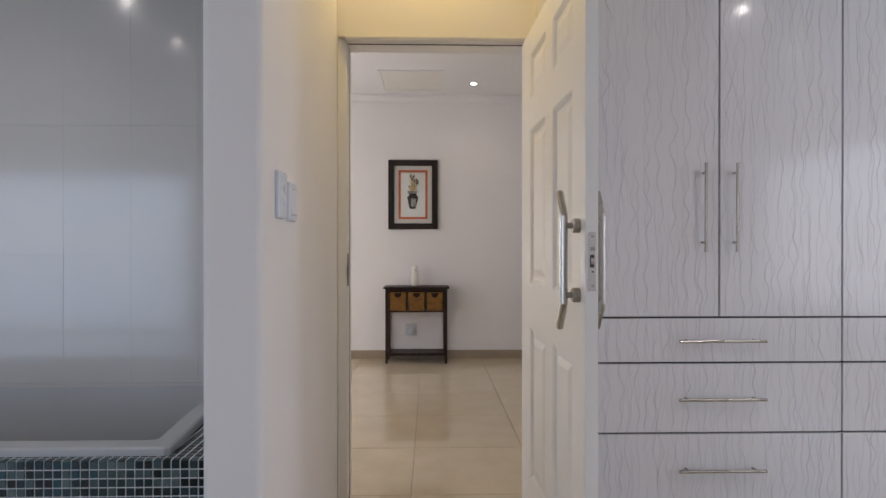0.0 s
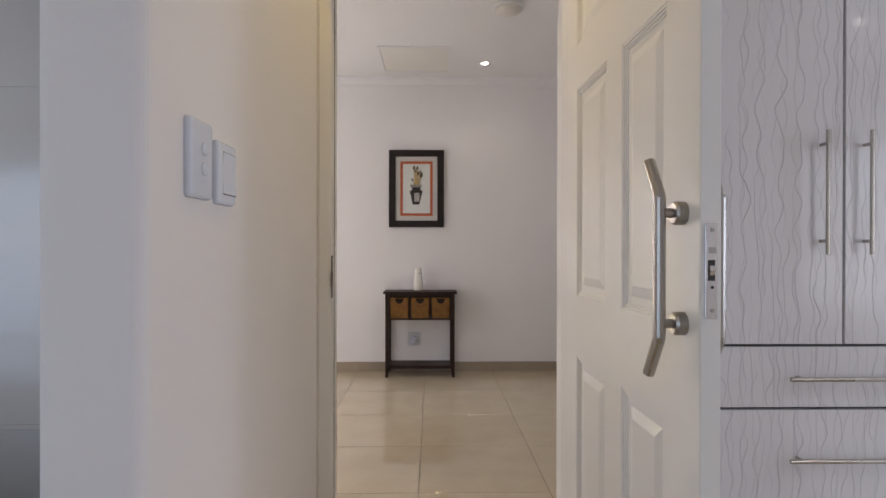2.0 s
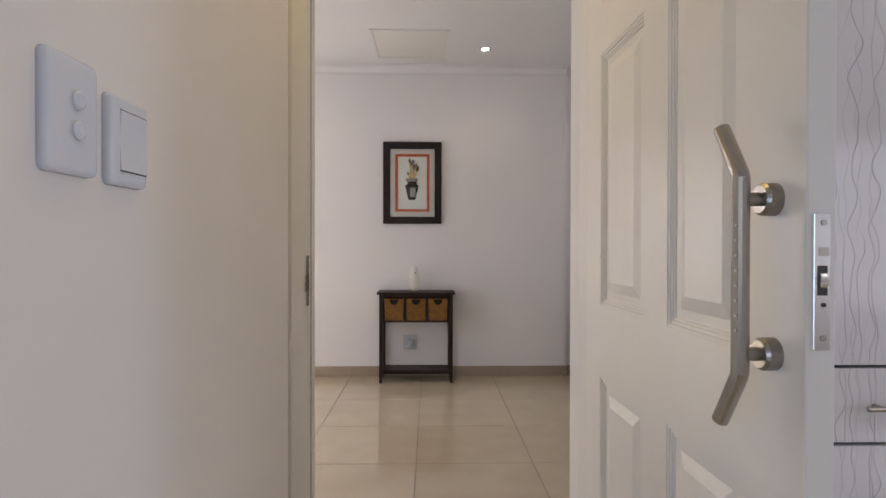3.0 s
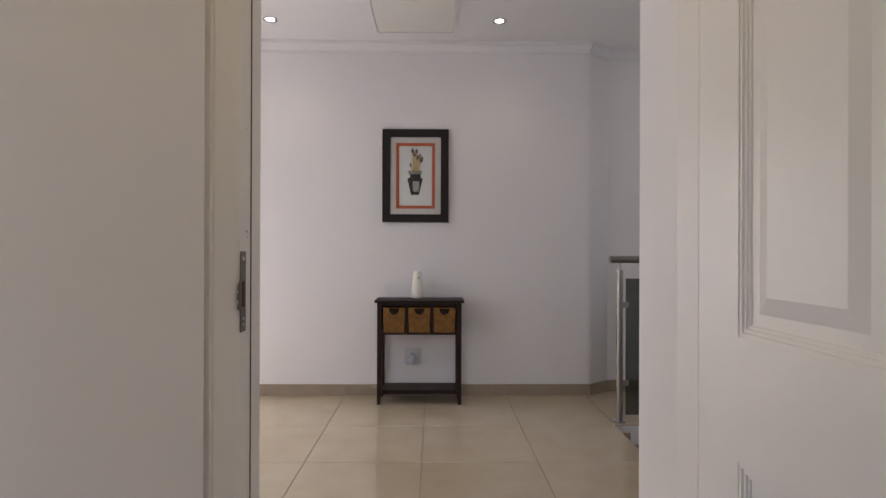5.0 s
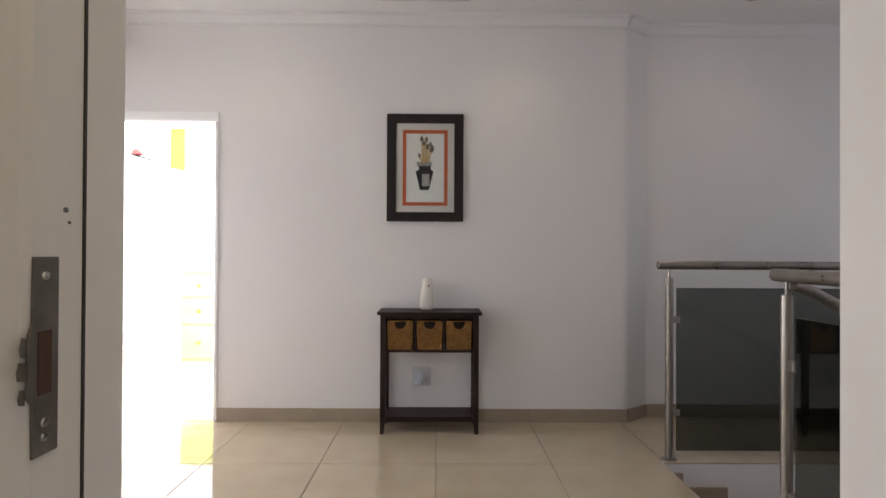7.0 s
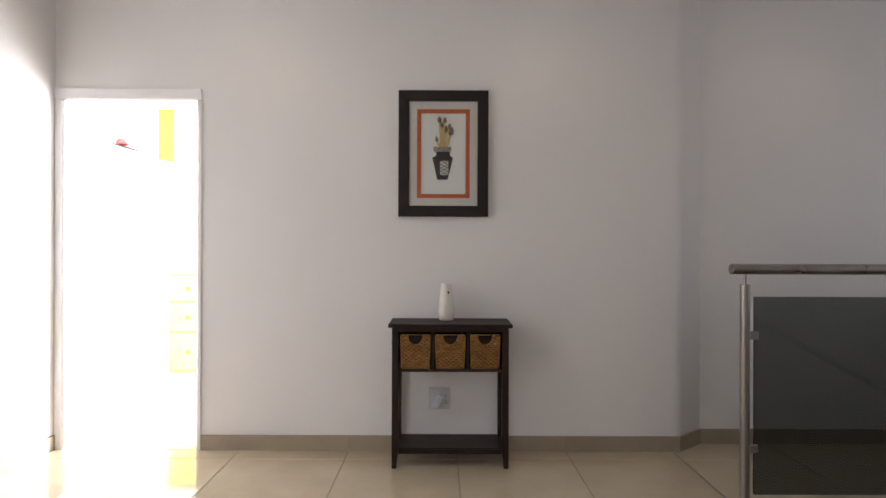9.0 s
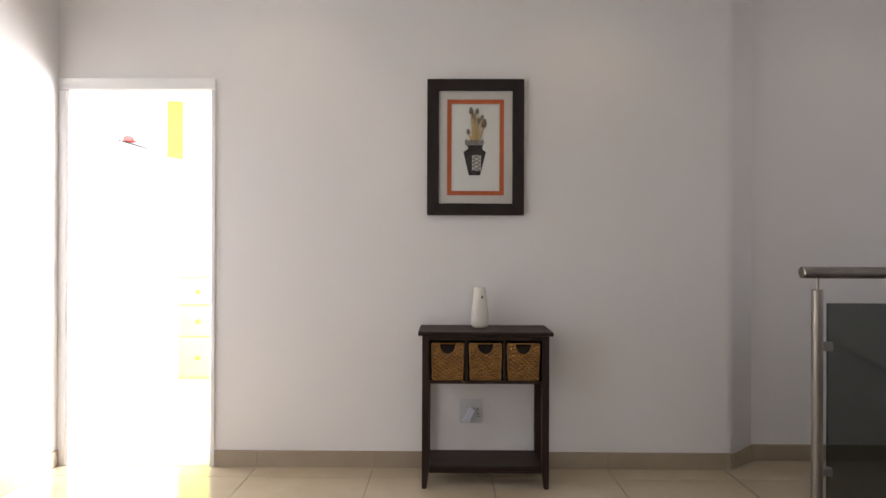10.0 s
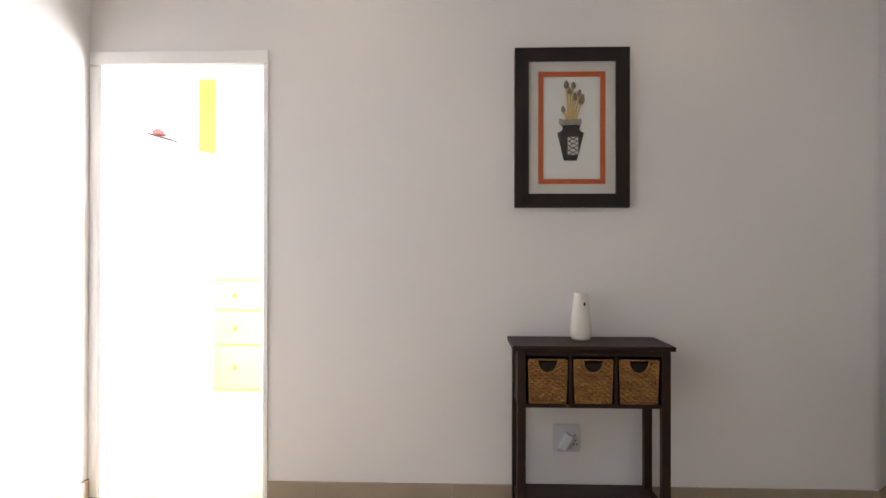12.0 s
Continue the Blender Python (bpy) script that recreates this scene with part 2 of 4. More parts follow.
LAMINATE = wave_laminate()


def glass(name, colour, rough=0.0, ior=1.45):
    m, nt, p = nodes_of(name)
    p.inputs["Base Color"].default_value = (*colour, 1)
    p.inputs["Transmission Weight"].default_value = 1.0
    p.inputs["Roughness"].default_value = rough
    p.inputs["IOR"].default_value = ior
    return m


SMOKED = glass("smoked_glass", (0.20, 0.215, 0.205), ior=1.4)
CLEAR = glass("clear_glass", (0.96, 0.97, 0.97), ior=1.2)


def glow(name, colour, power):
    m, nt, p = nodes_of(name)
    p.inputs["Emission Color"].default_value = (*colour, 1)
    p.inputs["Emission Strength"].default_value = power
    p.inputs["Base Color"].default_value = (0.8, 0.8, 0.8, 1)
    return m


BULB = glow("lamp_lens", (1.0, 0.93, 0.8), 30.0)

# ---- mesh helpers ----


def thing(name, label, category, at=(0, 0, 0), group="", kind=""):
    ob = new(name)
    ob.location = at
    return tagged(ob, label, category, group, kind)


def mesh_of(name, bm, material):
    me = bpy.data.meshes.new(name)
    bmesh.ops.recalc_face_normals(bm, faces=bm.faces[:])
    bm.to_mesh(me)
    bm.free()
    if material:
        me.materials.append(material)
    return me


def part(name, bm, material, parent=None, label="", smooth=False):
    me = mesh_of(name, bm, material)
    if smooth:
        for poly in me.polygons:
            poly.use_smooth = True
    ob = new(name, me)
    if parent is not None:
        ob.parent = parent
    if label:
        tagged(ob, label)
    return ob


def piece(name, me, parent, at, turn=(0, 0, 0)):
    ob = new(name, me)
    ob.parent = parent
    ob.matrix_basis = pose(*at, *turn)
    return ob


def add_box(bm, x0, x1, y0, y1, z0, z1, bevel=0.0, segments=1):
    r = bmesh.ops.create_cube(bm, size=1.0)
    vs = r["verts"]
    for v in vs:
        v.co = Vector((x0 + (v.co.x + 0.5) * (x1 - x0), y0 + (v.co.y + 0.5) * (y1 - y0), z0 + (v.co.z + 0.5) * (z1 - z0)))
    if bevel:
        es = list({e for v in vs for e in v.link_edges})
        bmesh.ops.bevel(bm, geom=es, offset=bevel, segments=segments, profile=0.5, affect="EDGES")
    return bm


def box(x0, x1, y0, y1, z0, z1, bevel=0.0, segments=1):
    return add_box(bmesh.new(), x0, x1, y0, y1, z0, z1, bevel, segments)


def add_tube(bm, points, radius, sides=16, cap=True):
    """A round bar along points; radius is one number or one for each point."""
    pts = [Vector(q) for q in points]
    rings = []
    up = None
    for i, q in enumerate(pts):
        a = pts[max(i - 1, 0)]
        b = pts[min(i + 1, len(pts) - 1)]
        d = (b - a).normalized()
        if up is None:
            up = d.orthogonal().normalized()
        up = (up - d * up.dot(d)).normalized()
        side = d.cross(up)
        r = radius[i] if isinstance(radius, (list, tuple)) else radius
        rings.append([bm.verts.new(q + (up * math.cos(k * 2 * math.pi / sides) + side * math.sin(k * 2 * math.pi / sides)) * r) for k in range(sides)])
    for r0, r1 in zip(rings, rings[1:]):
        for k in range(sides):
            bm.faces.new((r0[k], r0[(k + 1) % sides], r1[(k + 1) % sides], r1[k]))
    if cap:
        bm.faces.new(rings[0][::-1])
        bm.faces.new(rings[-1])
    return bm


def tube(points, radius, sides=16, cap=True):
    return add_tube(bmesh.new(), points, radius, sides, cap)


def lathe(profile, sides=24, sx=1.0, sy=1.0):
    bm = bmesh.new()
    rings = []
    for r, z in profile:
        rings.append([bm.verts.new((sx * r * math.cos(k * 2 * math.pi / sides), sy * r * math.sin(k * 2 * math.pi / sides), z)) for k in range(sides)])
    for a, b in zip(rings, rings[1:]):
        for k in range(sides):
            bm.faces.new((a[k], a[(k + 1) % sides], b[(k + 1) % sides], b[k]))
    bm.faces.new(rings[0][::-1])
    bm.faces.new(rings[-1])
    return bm


def add_prism(bm, outline, axis, lo, hi):
    """An outline in the two other axes, drawn out along axis from lo to hi."""
    def put(u, v, w):
        return {"x": (w, u, v), "y": (u, w, v), "z": (u, v, w)}[axis]
    a = [bm.verts.new(put(u, v, lo)) for u, v in outline]
    b = [bm.verts.new(put(u, v, hi)) for u, v in outline]
    n = len(outline)
    for i in range(n):
        bm.faces.new((a[i], a[(i + 1) % n], b[(i + 1) % n], b[i]))
    bm.faces.new(a[::-1])
    bm.faces.new(b)
    return bm


def prism(outline, axis, lo, hi):
    return add_prism(bmesh.new(), outline, axis, lo, hi)


def structure(name, bm, material, label, category):
    return tagged(part(name, bm, material), label, category, kind="structure")


# ---- the large structure ----
JL, JR = -0.117, 0.635          # clear faces of the door frame
HEAD = 1.972
FARY = 6.075

# wall with the bedroom door: left pier, right pier, lintel
bm = bmesh.new()
add_box(bm, LEFTX - 0.15, -0.147, 2.852, 2.895, 0, CEIL)
add_box(bm, -0.285, -0.147, 2.737, 2.852, 0, CEIL)
structure("wall_door_left", bm, CREAM, "cream plastered wall beside the bedroom door", "wall")
structure("wall_door_right", prism([(0.664, 2.702), (0.79, 2.702), (0.79, 3.0), (4.2, 3.0), (4.2, 3.162), (0.699, 3.162), (0.694, 3.160), (0.692, 3.155)], "z", 0, CEIL), CREAM,
          "cream plastered wall on the hinge side of the door", "wall")
structure("wall_door_lintel", box(-0.147, 0.668, 2.737, 2.893, 1.984, CEIL), CREAM, "cream plastered wall above the bedroom door", "wall")
# partition between bath and passage
bm = box(-0.285, -0.149, 1.682, 2.735, 0, CEIL, 0.018, 5)
structure("wall_partition", bm, PAINT, "short plastered partition wall beside the bath", "wall")
# bath wall behind the tiles
structure("wall_bath", box(-2.62, -0.287, 2.846, 2.851, 0, CEIL), WALLTILE, "grouted wall behind glazed bath tiles", "wall")
# bedroom shell
structure("wall_bedroom_left", box(-6.38, -6.2, -2.42, 2.12, 0, CEIL), PAINT, "white bedroom end wall", "wall")
structure("wall_bedroom_bath_side", box(-6.2, -2.80, 1.98, 2.12, 0, CEIL), PAINT, "white bedroom wall beside the bath alcove", "wall")
structure("wall_bath_end", box(-2.80, -2.62, 1.98, 2.850, 0, CEIL), PAINT, "white end wall of the bath alcove", "wall")
bm = bmesh.new()
for y0, y1 in ((-2.30, -1.92), (0.20, 0.80), (1.70, 3.12)):
    add_box(bm, 4.2, 4.35, y0, y1, 0, CEIL)
for y0, y1 in ((-1.92, 0.20), (0.80, 1.70)):
    add_box(bm, 4.2, 4.35, y0, y1, 2.09, CEIL)
    add_box(bm, 4.2, 4.35, y0, y1, 0, 0.52)
structure("wall_bedroom_right", bm, PAINT, "white bedroom side wall round two windows", "wall")
bm = bmesh.new()
for x0, x1, z0, z1 in ((-6.2, -5.9, 0, CEIL), (-2.95, -2.55, 0, CEIL), (0.82, 4.35, 0, CEIL), (-5.9, -2.95, 2.08, CEIL), (-2.55, 0.82, 2.12, CEIL),
                       (-5.9, -2.95, 0, 0.03), (-2.55, 0.82, 0, 0.66)):
    add_box(bm, x0, x1, -2.42, -2.30, z0, z1)
structure("wall_bedroom_back", bm, PAINT, "white bedroom wall round a window and a glazed door", "wall")
structure("ceiling_bedroom", box(-6.38, 4.35, -2.42, 2.80, CEIL, CEIL + 0.1), CEILING, "white plastered bedroom ceiling", "ceiling")
structure("ceiling_hall", box(LEFTX - 0.15, 4.35, 2.80, 6.45, CEIL, CEIL + 0.1), CEILING, "white plastered hall ceiling", "ceiling")

# far hall wall with the opening of the child's room, then the splayed return
bm = bmesh.new()
add_prism(bm, [(-1.275, FARY), (1.345, FARY), (1.360, 6.0761), (1.374, 6.0796), (1.387, 6.0852), (1.399, 6.0935), (1.55, 6.21), (4.2, 6.21), (4.2, 6.35), (1.50, 6.35), (1.32, 6.25), (-1.275, 6.25)], "z", -2.2, CEIL)
structure("wall_hall_far", bm, PAINT, "white plastered hall wall with a splayed corner", "wall")
structure("wall_hall_far_lintel", box(LEFTX, -1.275, FARY, 6.25, 1.996, CEIL), PAINT, "white wall above the child's room doorway", "wall")
bm = bmesh.new()
add_box(bm, LEFTX - 0.15, LEFTX, 2.895, 3.08, 0, CEIL)
add_box(bm, LEFTX - 0.15, LEFTX, 4.48, 6.25, 0, CEIL)
add_box(bm, LEFTX - 0.15, LEFTX, 3.08, 4.48, 2.08, CEIL)
add_box(bm, LEFTX - 0.15, LEFTX, 3.08, 4.48, 0, 0.33)
structure("wall_hall_left", bm, PAINT, "white plastered hall side wall round an added light opening", "wall")
bm = bmesh.new()
add_box(bm, 4.2, 4.35, 3.12, 3.40, -2.2, CEIL)
add_box(bm, 4.2, 4.35, 5.40, 6.35, -2.2, CEIL)
add_box(bm, 4.2, 4.35, 3.40, 5.40, 2.2, CEIL)
add_box(bm, 4.2, 4.35, 3.40, 5.40, -2.2, 0.8)
structure("wall_hall_right", bm, PAINT, "white stair end wall round an added light opening", "wall")
# child's room shell
structure("wall_child_left", box(-3.75, -3.6, 6.25, 8.75, 0, 3.0), PAINT, "white wall of the child's room", "wall")
structure("wall_child_over", box(LEFTX - 0.15, -0.78, 6.25, 6.36, CEIL, 3.0), PAINT, "white wall above the child's room doorway", "wall")
structure("wall_child_near", box(-3.75, LEFTX, 6.25, 6.40, 0, 3.0), PAINT, "white wall beside the child's room door", "wall")
structure("wall_child_back", box(-3.75, -0.8, 8.6, 8.75, 0, 3.0), PAINT, "white back wall of the child's room", "wall")
bm = bmesh.new()
add_box(bm, -0.92, -0.78, 6.25, 6.98, 0, 3.0)
add_box(bm, -0.92, -0.78, 8.48, 8.6, 0, 3.0)
add_box(bm, -0.92, -0.78, 6.98, 8.48, 2.08, 3.0)
add_box(bm, -0.92, -0.78, 6.98, 8.48, 0, 0.12)
structure("wall_child_window", bm, PAINT, "white wall round the child's room window", "wall")
structure("ceiling_child", box(-3.75, -0.78, 6.25, 8.75, 3.0, 3.1), CEILING, "white ceiling of the child's room", "ceiling")

# floors: screed below, tiles laid on it further down
bm = box(-6.2, -2.62, -2.30, 1.98, -0.05, -0.004)
add_box(bm, -2.62, 4.2, -2.30, 2.70, -0.05, -0.004)
structure("floor_bedroom", bm, GROUT, "grouted bedroom floor screed", "floor")
bm = bmesh.new()
add_box(bm, LEFTX, 1.32, 2.70, 6.25, -0.30, -0.004)
add_box(bm, 1.32, 1.41, 3.15, 4.395, -0.30, -0.004)
add_box(bm, 1.32, 4.2, 5.390, 6.21, -0.30, -0.004)
hall_floor = structure("floor_hall", bm, GROUT, "polished beige porcelain hall floor with thin grout", "floor")
child_floor = structure("floor_child_room", box(-3.6, -0.92, 6.25, 8.6, -0.05, -0.004), GROUT, "polished beige floor of the child's room", "floor")

# stairwell
structure("wall_stairwell_far", box(1.32, 4.2, 5.39, 5.47, -2.2, -0.30), PAINT, "white stairwell wall below the landing", "wall")
structure("wall_stairwell_near", box(1.32, 4.2, 3.12, 3.16, -2.2, -0.004), PAINT, "white stairwell wall below the hall floor", "wall")
structure("wall_stairwell_end", box(1.25, 1.32, 3.12, 5.47, -2.2, -0.302), PAINT, "white stairwell wall under the hall edge", "wall")
structure("trim_landing_edge", box(1.322, 4.2, 5.375, 5.389, -0.30, -0.003), PAINT, "white plastered landing edge above the stairs", "slab edge")
structure("trim_hall_edge", box(1.411, 1.425, 3.165, 4.394, -0.30, -0.003), PAINT, "white plastered hall edge above the stairs", "slab edge")
stair = thing("staircase", "brown tiled staircase going down beside the hall", "staircase", (1.375, 4.885, -2.2))
GOING, RISE = 0.30, 0.19
for i in range(9):
    x0 = GOING * i
    top = 2.2 - RISE * (i + 1)
    part("step", box(x0 - (0.052 if i == 0 else 0.0), x0 + GOING + 0.02, -0.440, 0.487, top - 0.187, top, 0.006), STAIRTILE, stair)
    part("step_skirting", box(x0 + 0.085, x0 + GOING, 0.476, 0.4895, top + 0.001, top + 0.062, 0.002), SKIRT, stair)
    part("step_skirting", box(x0 - 0.012, x0 + 0.065, 0.475, 0.4890, top + 0.062, top + RISE - 0.055, 0.002), SKIRT, stair)
part("stringer", prism([(-0.05, 1.99), (0.05, 2.06), (2.76, 0.35), (2.76, 0.0), (2.45, 0.0), (-0.05, 1.62)], "y", -0.475, -0.442), PAINT, stair, "white plastered stringer")
structure("floor_stair_foot", box(1.3, 4.2, 3.12, 5.52, -2.25, -2.2), GROUT, "dark floor at the foot of the stairs", "floor")

# ---- door frame of the bedroom ----
door_frame = thing("door_frame", "off-white enamelled door frame with a black seal", "door frame", (0, 0, 0), kind="structure")
SEAL = 2.844


def left_profile(x_face, x_wall, s):
    """Jamb section in plan; s is +1 for a jamb whose clear face looks to +x."""
    return [(x_wall, 2.752), (x_wall + s * 0.002, 2.754), (x_face - s * 0.004, 2.781), (x_face, 2.788), (x_face, SEAL - 0.002),
            (x_face + s * 0.0012, SEAL), (x_face + s * 0.0012, 2.888), (x_face, 2.898), (x_wall, 2.898)]


part("jamb", prism(left_profile(JL, -0.1465, 1), "z", 0, 1.9825), FRAME_PAINT, door_frame)
part("jamb", prism([(0.6635, 2.7190), (0.6245, 2.7190), (0.6232, 2.7205), (0.6240, 2.80), (0.6875, 3.152), (0.6915, 3.152)], "z", 0, 1.9825), FRAME_PAINT, door_frame)
part("head", prism([(2.731, 1.9835), (2.731, HEAD + 0.008), (2.739, HEAD), (2.788, HEAD), (2.791, HEAD - 0.002), (2.886, HEAD - 0.002), (2.898, HEAD), (2.898, 1.9835)],
                   "x", JL + 0.001, JR - 0.001), FRAME_PAINT, door_frame)
part("seal", box(JL - 0.001, JL + 0.0014, SEAL - 0.0030, SEAL - 0.0002, 0.0, HEAD - 0.001), RUBBER, door_frame, "black rubber door seal")
part("seal", box(JL + 0.005, JR - 0.008, 2.7865, 2.7895, HEAD - 0.003, HEAD - 0.0005), RUBBER, door_frame, "black rubber door seal")

strike = thing("strike_plate", "worn steel strike plate with a bare timber hole", "strike plate", (JL + 0.0002, 2.800, 1.02))
bm = bmesh.new()
outline = [(-0.013, -0.068), (0.012, -0.068), (0.012, 0.068), (-0.013, 0.068), (-0.013, 0.022), (-0.017, 0.017), (-0.0185, 0.004), (-0.0175, -0.010), (-0.019, -0.026), (-0.013, -0.031)]
add_prism(bm, outline, "x", 0.0, 0.0022)
bmesh.ops.bevel(bm, geom=[e for e in bm.edges], offset=0.0005, segments=1, affect="EDGES")
part("plate", bm, DULLSTEEL, strike)
for ca, cb, za, zb in ((-0.0235, -0.0190, 0.002, 0.014), (-0.0260, -0.0192, -0.013, -0.002), (-0.0245, -0.0195, -0.029, -0.020)):
    part("worn_lip", prism([(ca + 0.001, za), (cb, za - 0.001), (cb, zb), (ca + 0.002, zb + 0.001), (ca, (za + zb) / 2)], "x", 0.0, 0.0014), DULLSTEEL, strike, "ragged worn lip of the plate")
part("latch_hole", box(0.0022, 0.0028, -0.009, 0.004, -0.026, 0.017), RUST, strike, "dark bare timber latch hole")
for sz in (-0.056, -0.046, 0.055):
    part("screw", lathe([(0.0, 0.0), (0.0036, 0.0), (0.003, 0.0012), (0.0, 0.0013)], 10), CHROME, strike).matrix_basis = pose(0.0022, -0.002, sz, 0, 90, 0)

for cy, cz, cr in ((2.822, 1.122, 0.0022), (2.826, 1.113, 0.0014), (2.818, 1.30, 0.0012)):
    part("paint_chip", lathe([(cr, 0.0), (cr * 0.7, 0.0004)], 7, 1.0, 1.6), DULLSTEEL, door_frame, "small chip in the paint").matrix_basis = pose(JL, cy, cz, 0, 90, 0)

# ---- the six-panel door leaf, standing open ----
leaf = thing("panel_door", "off-white six-panel door standing wide open", "door")
leaf.matrix_basis = pose(0.645, 1.895, 0.008, 0, 0, 1.6)
LW, LT, LH = 0.822, 0.035, 1.960
US = [(0.0, 0.125), (0.355, 0.460), (0.712, LW)]
ZS = [(0.0, 0.20), (0.794, 0.966), (1.565, 1.685), (1.862, LH)]
bm = bmesh.new()
add_box(bm, 0.009, LT - 0.009, 0.001, LW - 0.001, 0.001, LH - 0.001)
C = 0.0015
add_prism(bm, [(C, 0.0), (LT - C, 0.0), (LT, C), (LT, US[0][1]), (0.0, US[0][1]), (0.0, C)], "z", 0.0, LH)
add_prism(bm, [(0.0, US[1][0]), (LT, US[1][0]), (LT, US[1][1]), (0.0, US[1][1])], "z", 0.0, LH)
add_prism(bm, [(0.0, US[2][0]), (LT, US[2][0]), (LT, LW - C), (LT - C, LW), (C, LW), (0.0, LW - C)], "z", 0.0, LH)
for (a, b) in ((US[0][1], US[1][0]), (US[1][1], US[2][0])):
    for z0, z1 in ZS:
        add_box(bm, 0.0, LT, a, b, z0, z1)
part("leaf", bm, GLOSS_WHITE, leaf)


def raised_panel(side, a, b, z0, z1):
    """Three-step moulding and a raised field, on the face side (0: left face, 1: right face)."""
    bm = bmesh.new()
    steps = [(0.0, 0.0015), (0.006, 0.0015), (0.007, 0.0042), (0.012, 0.0042), (0.013, 0.0068), (0.017, 0.0068), (0.018, 0.0092), (0.034, 0.0092), (0.058, 0.0030)]
    loops = []
    for inset, deep in steps:
        x = deep if side == 0 else LT - deep
        loops.append([bm.verts.new((x, u, z)) for u, z in ((a + inset, z0 + inset), (b - inset, z0 + inset), (b - inset, z1 - inset), (a + inset, z1 - inset))])
    for p0, p1 in zip(loops, loops[1:]):
        for k in range(4):
            bm.faces.new((p0[k], p0[(k + 1) % 4], p1[(k + 1) % 4], p1[k]))
    bm.faces.new(loops[-1])
    x = LT / 2
    back = [bm.verts.new((x, v.co.y, v.co.z)) for v in loops[0]]
    for k in range(4):
        bm.faces.new((loops[0][k], loops[0][(k + 1) % 4], back[(k + 1) % 4], back[k]))
    bm.faces.new(back)
    part("panel", bm, GLOSS_WHITE, leaf)


for side in (0, 1):
    for (a, b) in ((US[0][1], US[1][0]), (US[1][1], US[2][0])):
        for z0, z1 in ((0.20, 0.794), (0.966, 1.565), (1.685, 1.862)):
            raised_panel(side, a, b, z0, z1)


def pull_handle(side):
    s = -1 if side == 0 else 1
    face = 0.0 if side == 0 else LT
    rod = face + s * (0.043 if side == 0 else 0.029)
    u = 0.058
    tip = u + 0.044
    bar = part("pull_handle", tube([(rod, tip, 0.880), (rod, u + 0.002, 0.946), (rod, u, 0.951), (rod, u, 1.194), (rod, u + 0.002, 1.199), (rod, tip, 1.262)], 0.0106, 14), STEEL, leaf, "brushed steel pull handle with bent ends")
    for z in (0.975, 1.167):
        part("rose", tube([(face, u, z), (face + s * 0.016, u, z), (face + s * 0.020, u, z)], [0.0205, 0.0205, 0.017], 24), RAILSTEEL, bar)
        part("post", tube([(face + s * 0.018, u, z), (face + s * (0.036 if side == 0 else 0.024), u, z)], 0.0085, 14), RAILSTEEL, bar)
    for k in range(8 if side == 0 else 0):
        z = 1.005 + k * 0.0185
        part("stud", tube([(rod + s * 0.0075, u - 0.0050, z), (rod + s * 0.0104, u - 0.0068, z)], 0.0020, 8), CHROME, bar)
    return bar


pull_handle(0)
pull_handle(1)
lock = part("lock_plate", box(0.0075, 0.0275, -0.0022, 0.0, 0.990, 1.147, 0.0008), CHROME, leaf, "polished steel lock face plate")
for z in (1.136, 1.004, 1.042):
    part("screw", tube([(0.019, -0.0020, z), (0.019, -0.0034, z)], 0.0034 if z != 1.042 else 0.0026, 10), STEEL if z != 1.042 else DARKPLASTIC, lock)
part("roller", tube([(0.0135, 0.003, 1.070), (0.0215, 0.003, 1.070)], 0.011, 16), CHROME, lock)
part("roller_pocket", box(0.0118, 0.0232, -0.0028, -0.0021, 1.053, 1.087), DARKPLASTIC, lock)
part("latch_slot", box(0.013, 0.025, -0.0028, -0.0021, 1.098, 1.108), STEEL, lock)
for z in (0.25, 1.0, 1.72):
    part("hinge", tube([(LT + 0.004, LW + 0.003, z - 0.05), (LT + 0.004, LW + 0.003, z + 0.05)], 0.006, 10), STEEL, leaf)

# ---- frame of the child's room doorway ----
far_frame = thing("doorway_frame", "enamelled frame of an open doorway, whitened for daylight glow", "door frame", (0, 0, 0), kind="structure")
FL, FR, FT = -2.036, -1.302, 1.932
part("jamb", prism([(LEFTX + 0.001, 6.066), (FL - 0.010, 6.066), (FL, 6.076), (FL, 6.14), (FL + 0.003, 6.143), (FL + 0.003, 6.252), (LEFTX + 0.001, 6.252)], "z", 0, FT), DAYLIT_ENAMEL, far_frame)
part("jamb", prism([(-1.2745, 6.066), (FR + 0.010, 6.066), (FR, 6.076), (FR, 6.14), (FR - 0.003, 6.143), (FR - 0.003, 6.252), (-1.2745, 6.252)], "z", 0, FT), DAYLIT_ENAMEL, far_frame)
part("head", prism([(6.062, 1.9955), (6.066, FT + 0.01), (6.076, FT), (6.14, FT), (6.143, FT - 0.004), (6.252, FT - 0.004), (6.252, 1.9955)], "x", LEFTX + 0.001, -1.2745), DAYLIT_ENAMEL, far_frame)
part("keep", box(FL, FL + 0.0015, 6.098, 6.114, 1.06, 1.10), DARKPLASTIC, far_frame, "small dark strike plate")

# ---- wardrobes ----


def bar_handle(parent, p0, p1, out):
    """A slim bar on two short posts; out is how far it stands off, towards -y."""
    a, b = Vector(p0), Vector(p1)
    d = (b - a).normalized()
    h = part("handle", tube([a + Vector((0, -out, 0)), b + Vector((0, -out, 0))], 0.0058, 12), STEEL, parent, "slim steel bar handle")
    for q in (a + d * 0.035, b - d * 0.035):
        part("handle_post", tube([q, q + Vector((0, -out, 0))], 0.0045, 10), STEEL, h)


